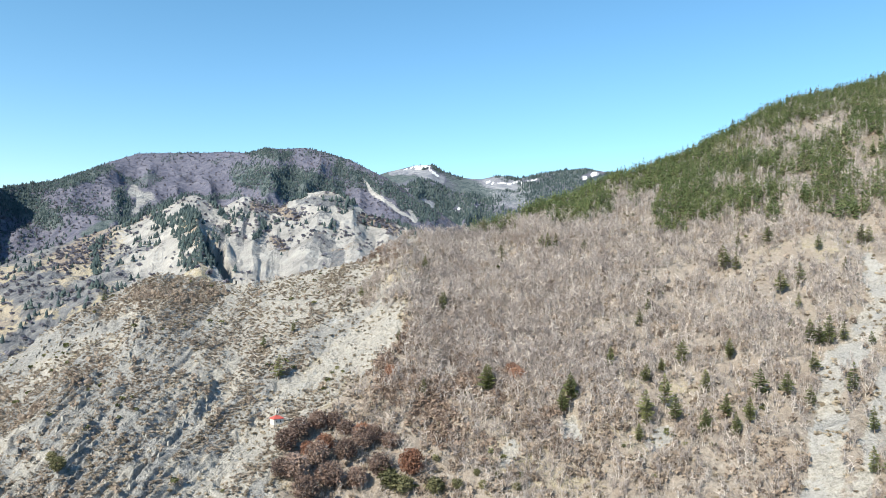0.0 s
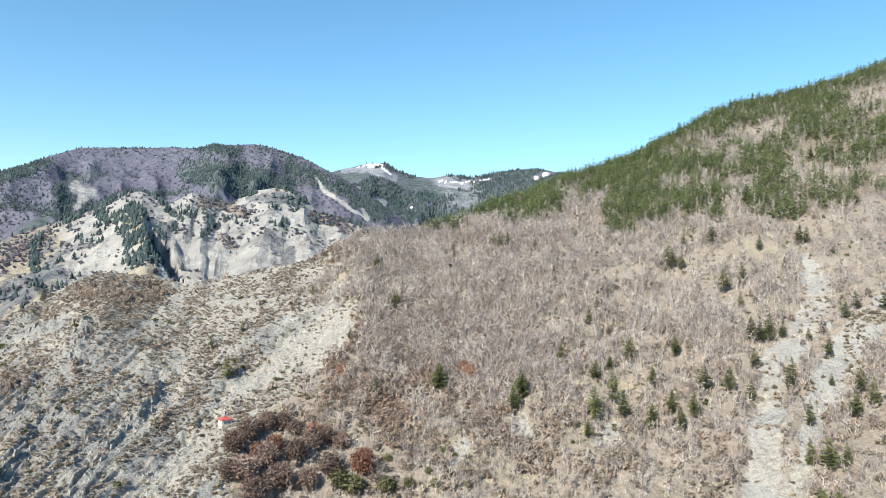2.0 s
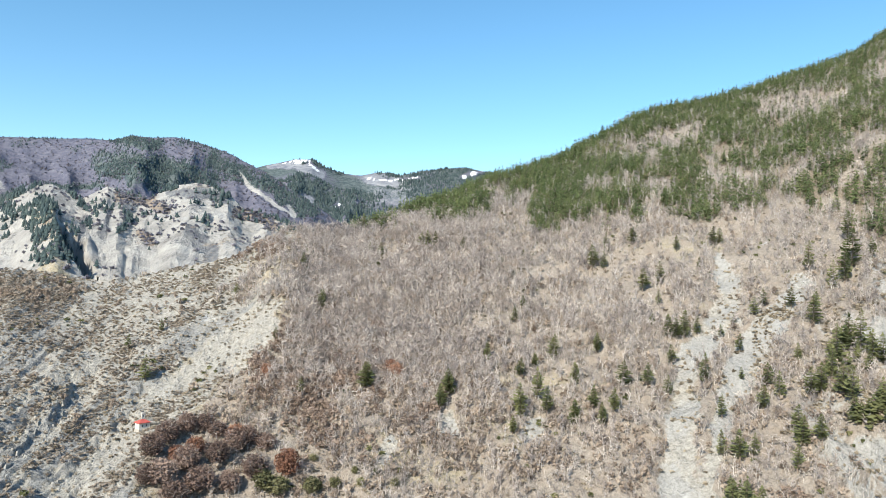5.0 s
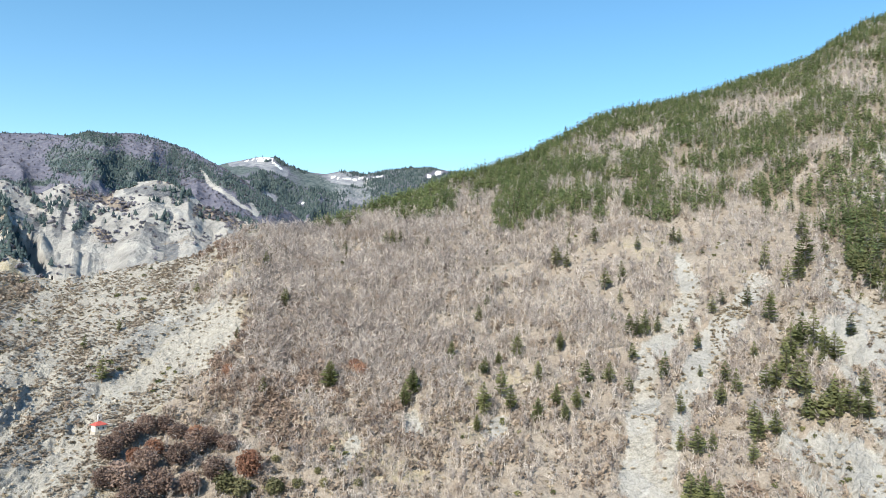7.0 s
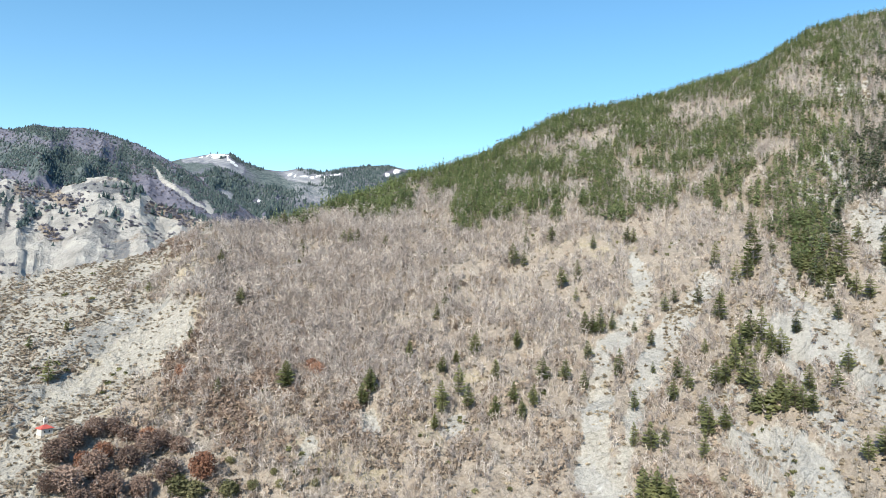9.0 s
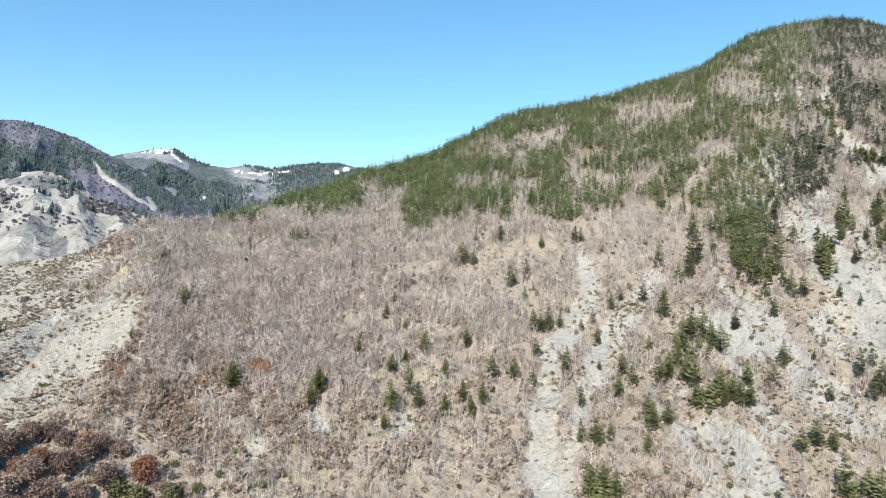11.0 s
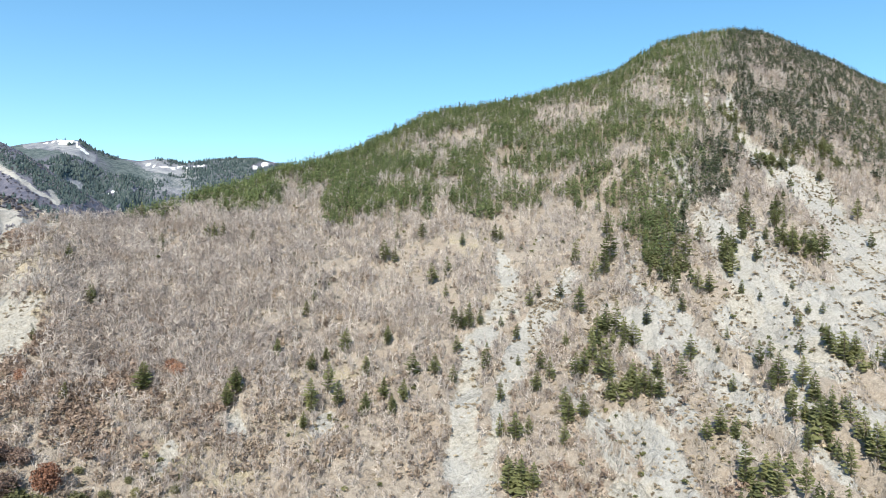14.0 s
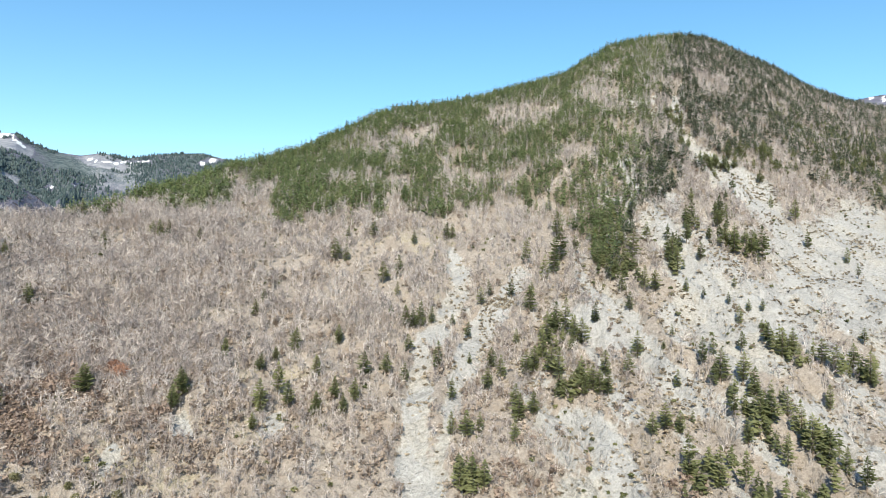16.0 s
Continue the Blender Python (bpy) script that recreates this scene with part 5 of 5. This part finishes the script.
def chapel(x, y, z, turn):
    """A small whitewashed chapel with a hipped red roof and a bell gable."""
    c = tagged(new("chapel"), "small whitewashed chapel with red hipped roof and bell gable", "chapel")
    c.matrix_basis = pose(x, y, z, 0, 0, turn) @ Matrix.Scale(1.02, 4)
    solid("plinth", lambda V, F, M: box(V, F, M, (-1.95, -1.55, -1.6), (1.95, 1.55, 0.25)), STONE, c, "rough stone plinth", 0.04)
    wall = solid("wall", lambda V, F, M: box(V, F, M, (-1.8, -1.4, 0.2), (1.8, 1.4, 2.35)), PLASTER, c, bevel=0.03)
    solid("corner_pillar", lambda V, F, M: box(V, F, M, (1.62, -1.52, 0.2), (1.9, -1.24, 2.3)), PLASTER, c, bevel=0.02)

    def hip(V, F, M):
        k = len(V)
        a, b = 2.15, 1.75
        V.extend([np.array(p) for p in ((-a, -b, 2.3), (a, -b, 2.3), (a, b, 2.3), (-a, b, 2.3), (-a, -b, 2.42), (a, -b, 2.42), (a, b, 2.42), (-a, b, 2.42), (-0.6, 0, 3.35), (0.6, 0, 3.35))])
        F.extend(tuple(k + i for i in f) for f in ((3, 2, 1, 0), (0, 1, 5, 4), (1, 2, 6, 5), (2, 3, 7, 6), (3, 0, 4, 7), (4, 5, 9, 8), (5, 6, 9), (6, 7, 8, 9), (7, 4, 8)))
        M.extend([0] * 9)

    roof = solid("roof", hip, TILE, c, "bright red painted roof")
    solid("ridge_cap", lambda V, F, M: box(V, F, M, (-0.65, -0.07, 3.31), (0.65, 0.07, 3.41)), TILE, roof, bevel=0.02)
    gable = solid("bell_gable", lambda V, F, M: (box(V, F, M, (-0.3, 0.2, 2.8), (0.05, 0.65, 5.0)), box(V, F, M, (0.65, 0.2, 2.8), (1.0, 0.65, 5.0)), box(V, F, M, (-0.3, 0.2, 2.8), (1.0, 0.65, 3.9)), box(V, F, M, (-0.42, 0.12, 5.0), (1.12, 0.73, 5.35)), box(V, F, M, (-0.1, 0.2, 5.35), (0.8, 0.65, 5.65))), PLASTER, c, "white bell gable")
    solid("bell", lambda V, F, M: post(V, F, M, (0.35, 0.42, 4.25), (0.35, 0.42, 4.7), 0.2, 0.08, 0, 8), DARK, gable, "small dark bell")
    solid("cross", lambda V, F, M: (box(V, F, M, (0.31, 0.39, 5.65), (0.39, 0.46, 6.3)), box(V, F, M, (0.15, 0.39, 5.95), (0.55, 0.46, 6.04))), DARK, gable)
    door = solid("door", lambda V, F, M: box(V, F, M, (1.78, -0.45, 0.25), (1.83, 0.4, 2.05)), DARK, c, "dark wooden door")
    for k in range(2):
        solid("window", lambda V, F, M: box(V, F, M, (-0.95 + 1.5 * k, -1.43, 1.1), (-0.55 + 1.5 * k, -1.38, 1.75)), DARK, c, "small dark window")
    solid("porch_roof", lambda V, F, M: box(V, F, M, (1.8, -1.5, 2.1), (4.0, 1.4, 2.2)), STONE, c, "flat pale porch roof", 0.02)
    for px, py in ((3.85, -1.35), (3.85, 1.25)):
        solid("porch_post", lambda V, F, M: post(V, F, M, (px, py, -1.5), (px, py, 2.1), 0.07, 0.06, 0, 6), STONE, c)
    return c


def hut(x, y, z):
    h = tagged(new("hut"), "tiny white hut on the ridge", "hut")
    h.matrix_basis = pose(x, y, z, 0, 0, 25) @ Matrix.Scale(SIZE, 4)
    solid("wall", lambda V, F, M: box(V, F, M, (-0.9, -0.8, -0.8), (0.9, 0.8, 1.3)), PLASTER, h, bevel=0.02)
    solid("roof", lambda V, F, M: box(V, F, M, (-1.05, -0.95, 1.3), (1.05, 0.95, 1.45)), PLASTER, h, bevel=0.03)
    solid("door", lambda V, F, M: box(V, F, M, (-0.3, -0.83, -0.6), (0.3, -0.79, 1.0)), DARK, h)
    return h


def oak_model(seed, leaves, leaf, label):
    rng = np.random.default_rng(seed)
    tree = tagged(new("oak_tree"), label, "tree", "oaks by the chapel")
    V, F, M = blank()
    post(V, F, M, (0, 0, -0.08), (0.02, 0.01, 0.42), 0.045, 0.026, 0, 6)
    part("trunk", make_mesh("oak_trunk", V, F, M, [BARK]), tree)
    V, F, M = blank()
    tips = []
    for k in range(9):
        t = 6.283 * k / 9 + rng.uniform(-0.3, 0.3)
        a = np.array((0.01, 0, rng.uniform(0.22, 0.42)))
        b = a + np.array((0.36 * math.cos(t), 0.36 * math.sin(t), rng.uniform(0.2, 0.5))) * rng.uniform(0.6, 1.0)
        blade(V, F, M, a, b, 0.02, rng)
        blade(V, F, M, a, b, 0.02, rng)
        tips.append((a, b))
    for k in range(150):
        a, b = tips[k % 9]
        p = a + (b - a) * rng.uniform(0.4, 1)
        d = rng.normal(0, 1, 3) + np.array((0, 0, 0.5))
        blade(V, F, M, p, p + d / np.linalg.norm(d) * rng.uniform(0.1, 0.26), 0.008, rng)
    part("branchwork", make_mesh("oak_limbs", V, F, M, [LIMB]), tree)
    part("crown", make_mesh("oak_crown", *leaf_shape(seed + 1, leaves, 1.0, 0.021), [leaf]), tree)
    return tree


def place(models, spots, seed, group, wide=(0.95, 1.3), sink=0.2):
    rng = random.Random(seed)
    az, el, deg = (np.array(v) for v in zip(*spots))
    x, y, z = spot(az, el)
    for k in range(len(spots)):
        tall = math.radians(deg[k]) * math.hypot(x[k], y[k])
        m = Matrix.LocRotScale((x[k], y[k], z[k] - sink), Euler((0, 0, rng.uniform(0, 6.28))), None)
        tree = models[k % len(models)] if k < len(models) else copy_thing(models[k % len(models)], m)
        tree.matrix_basis = m
        w = tall * rng.uniform(*wide)
        tree.scale = (w, w, tall)
        tagged(tree, group=group)


def juniper_model(seed):
    tree = tagged(new("juniper_bush"), "olive-green rounded juniper bush on the slope", "bush")
    V, F, M = blank()
    post(V, F, M, (0, 0, -0.1), (0, 0, 0.5), 0.05, 0.02, 0, 5)
    part("trunk", make_mesh("juniper_trunk", V, F, M, [BARK]), tree)
    part("crown", make_mesh("juniper_crown", *leaf_shape(seed, 700, 1.0, 0.034), [BUSH]), tree)
    return tree


def crag(seed, x, y, z, size, turn):
    """A tilted slab of bedrock standing out of the slope."""
    rng = np.random.default_rng(seed)
    bm = bmesh.new()
    bmesh.ops.create_cube(bm, size=1.0)
    bmesh.ops.subdivide_edges(bm, edges=bm.edges[:], cuts=3, use_grid_fill=True)
    off = rng.uniform(0, 50, 2)
    for v in bm.verts:
        c = v.co
        w = float(ridged(np.array(c.x * 2.2 + off[0]), np.array(c.z * 1.3 + c.y * 2 + off[1]), seed, 3))
        c.x *= 1.0 - 0.35 * (c.z + 0.5)
        c.y *= 1.0 - 0.45 * (c.z + 0.5)
        c.y += 0.22 * w * (0.5 + c.z)
        c.z += 0.16 * w + 0.3 * c.x
    me = bpy.data.meshes.new("crag")
    bm.to_mesh(me)
    bm.free()
    me.materials.append(BOULDER)
    ob = tagged(new("rock_outcrop", me), "tilted slab of cracked grey bedrock in the slope", "rock", "rock outcrops")
    ob.matrix_basis = Matrix.LocRotScale((x, y, z), Euler((rng.uniform(-0.2, 0.2), rng.uniform(-0.2, 0.2), turn)), Vector((size * 2.4, size * 0.5, size)) * SIZE)
    return ob


def outcrops():
    rng = np.random.default_rng(31)
    az, el = [], []
    for pts in ROCK[:6]:
        for (a0, e0, w0), (a1, e1, w1) in zip(pts[:-1], pts[1:]):
            for k in range(6):
                f = rng.random()
                az.append(a0 + (a1 - a0) * f + rng.normal(0, 0.5) * w0)
                el.append(e0 + (e1 - e0) * f + rng.normal(0, 0.5) * w0)
    x, y, z = spot(az, el)
    for k in range(len(az)):
        s = rng.uniform(0.5, 1.4)
        crag(300 + k, x[k], y[k], z[k] - 0.1 * s, s, math.radians(88) + rng.normal(0, 0.15))


plant_all()
far_plants()
plant_pines()
outcrops()
place([oak_model(400 + k, 1900, OAK_LEAF, "dark brown oak keeping withered leaves by the chapel") for k in range(4)], OAKS, 3, "oaks by the chapel", (1.0, 1.35))
place([oak_model(420 + k, 2300, RUST_LEAF, "rust-red oak with dry leaves on the slope") for k in range(2)], RUSSET_TREES, 4, "rust-red oaks", (0.95, 1.2))
place([juniper_model(440 + k) for k in range(3)], JUNIPERS, 5, "juniper bushes", (1.0, 1.4))
_x, _y, _z = spot([CHAPEL[0], HUT[0]], [CHAPEL[1], HUT[1]])
chapel(_x[0], _y[0], _z[0] + 0.3, 13.0 + 28.0)
hut(_x[1], _y[1], _z[1] + 0.3)


def footpath():
    """A narrow pale trail across the foot of the slope."""
    az, el = (np.array(v) for v in zip(*TRAIL))
    t = np.linspace(0, len(az) - 1, 60)
    x, y, z = spot(np.interp(t, range(len(az)), az), np.interp(t, range(len(az)), el))
    V, F, M = blank()
    for k in range(60):
        a, b = max(k - 1, 0), min(k + 1, 59)
        d = np.array((x[b] - x[a], y[b] - y[a], 0.0))
        d = d / (np.linalg.norm(d) + 1e-9)
        n = np.array((-d[1], d[0], 0.0)) * 0.15
        for side, lift in ((-1, 0.1), (1, 0.2)):
            p = np.array((x[k], y[k], 0.0)) + side * n
            p[2] = float(height(np.array([p[0]]), np.array([p[1]]))[0]) + lift
            V.append(p)
        if k:
            i = len(V)
            F.append((i - 4, i - 3, i - 1, i - 2))
            M.append(0)
    tagged(new("footpath", make_mesh("footpath", V, F, M, [STONE])), "narrow pale trail across the scrubby slope", "path", kind="structure")


TRAIL = [(3.71, -16.32), (4.48, -16.58), (5.52, -16.8), (7.1, -16.9), (8.91, -17.02), (11.2, -17.25)]
footpath()
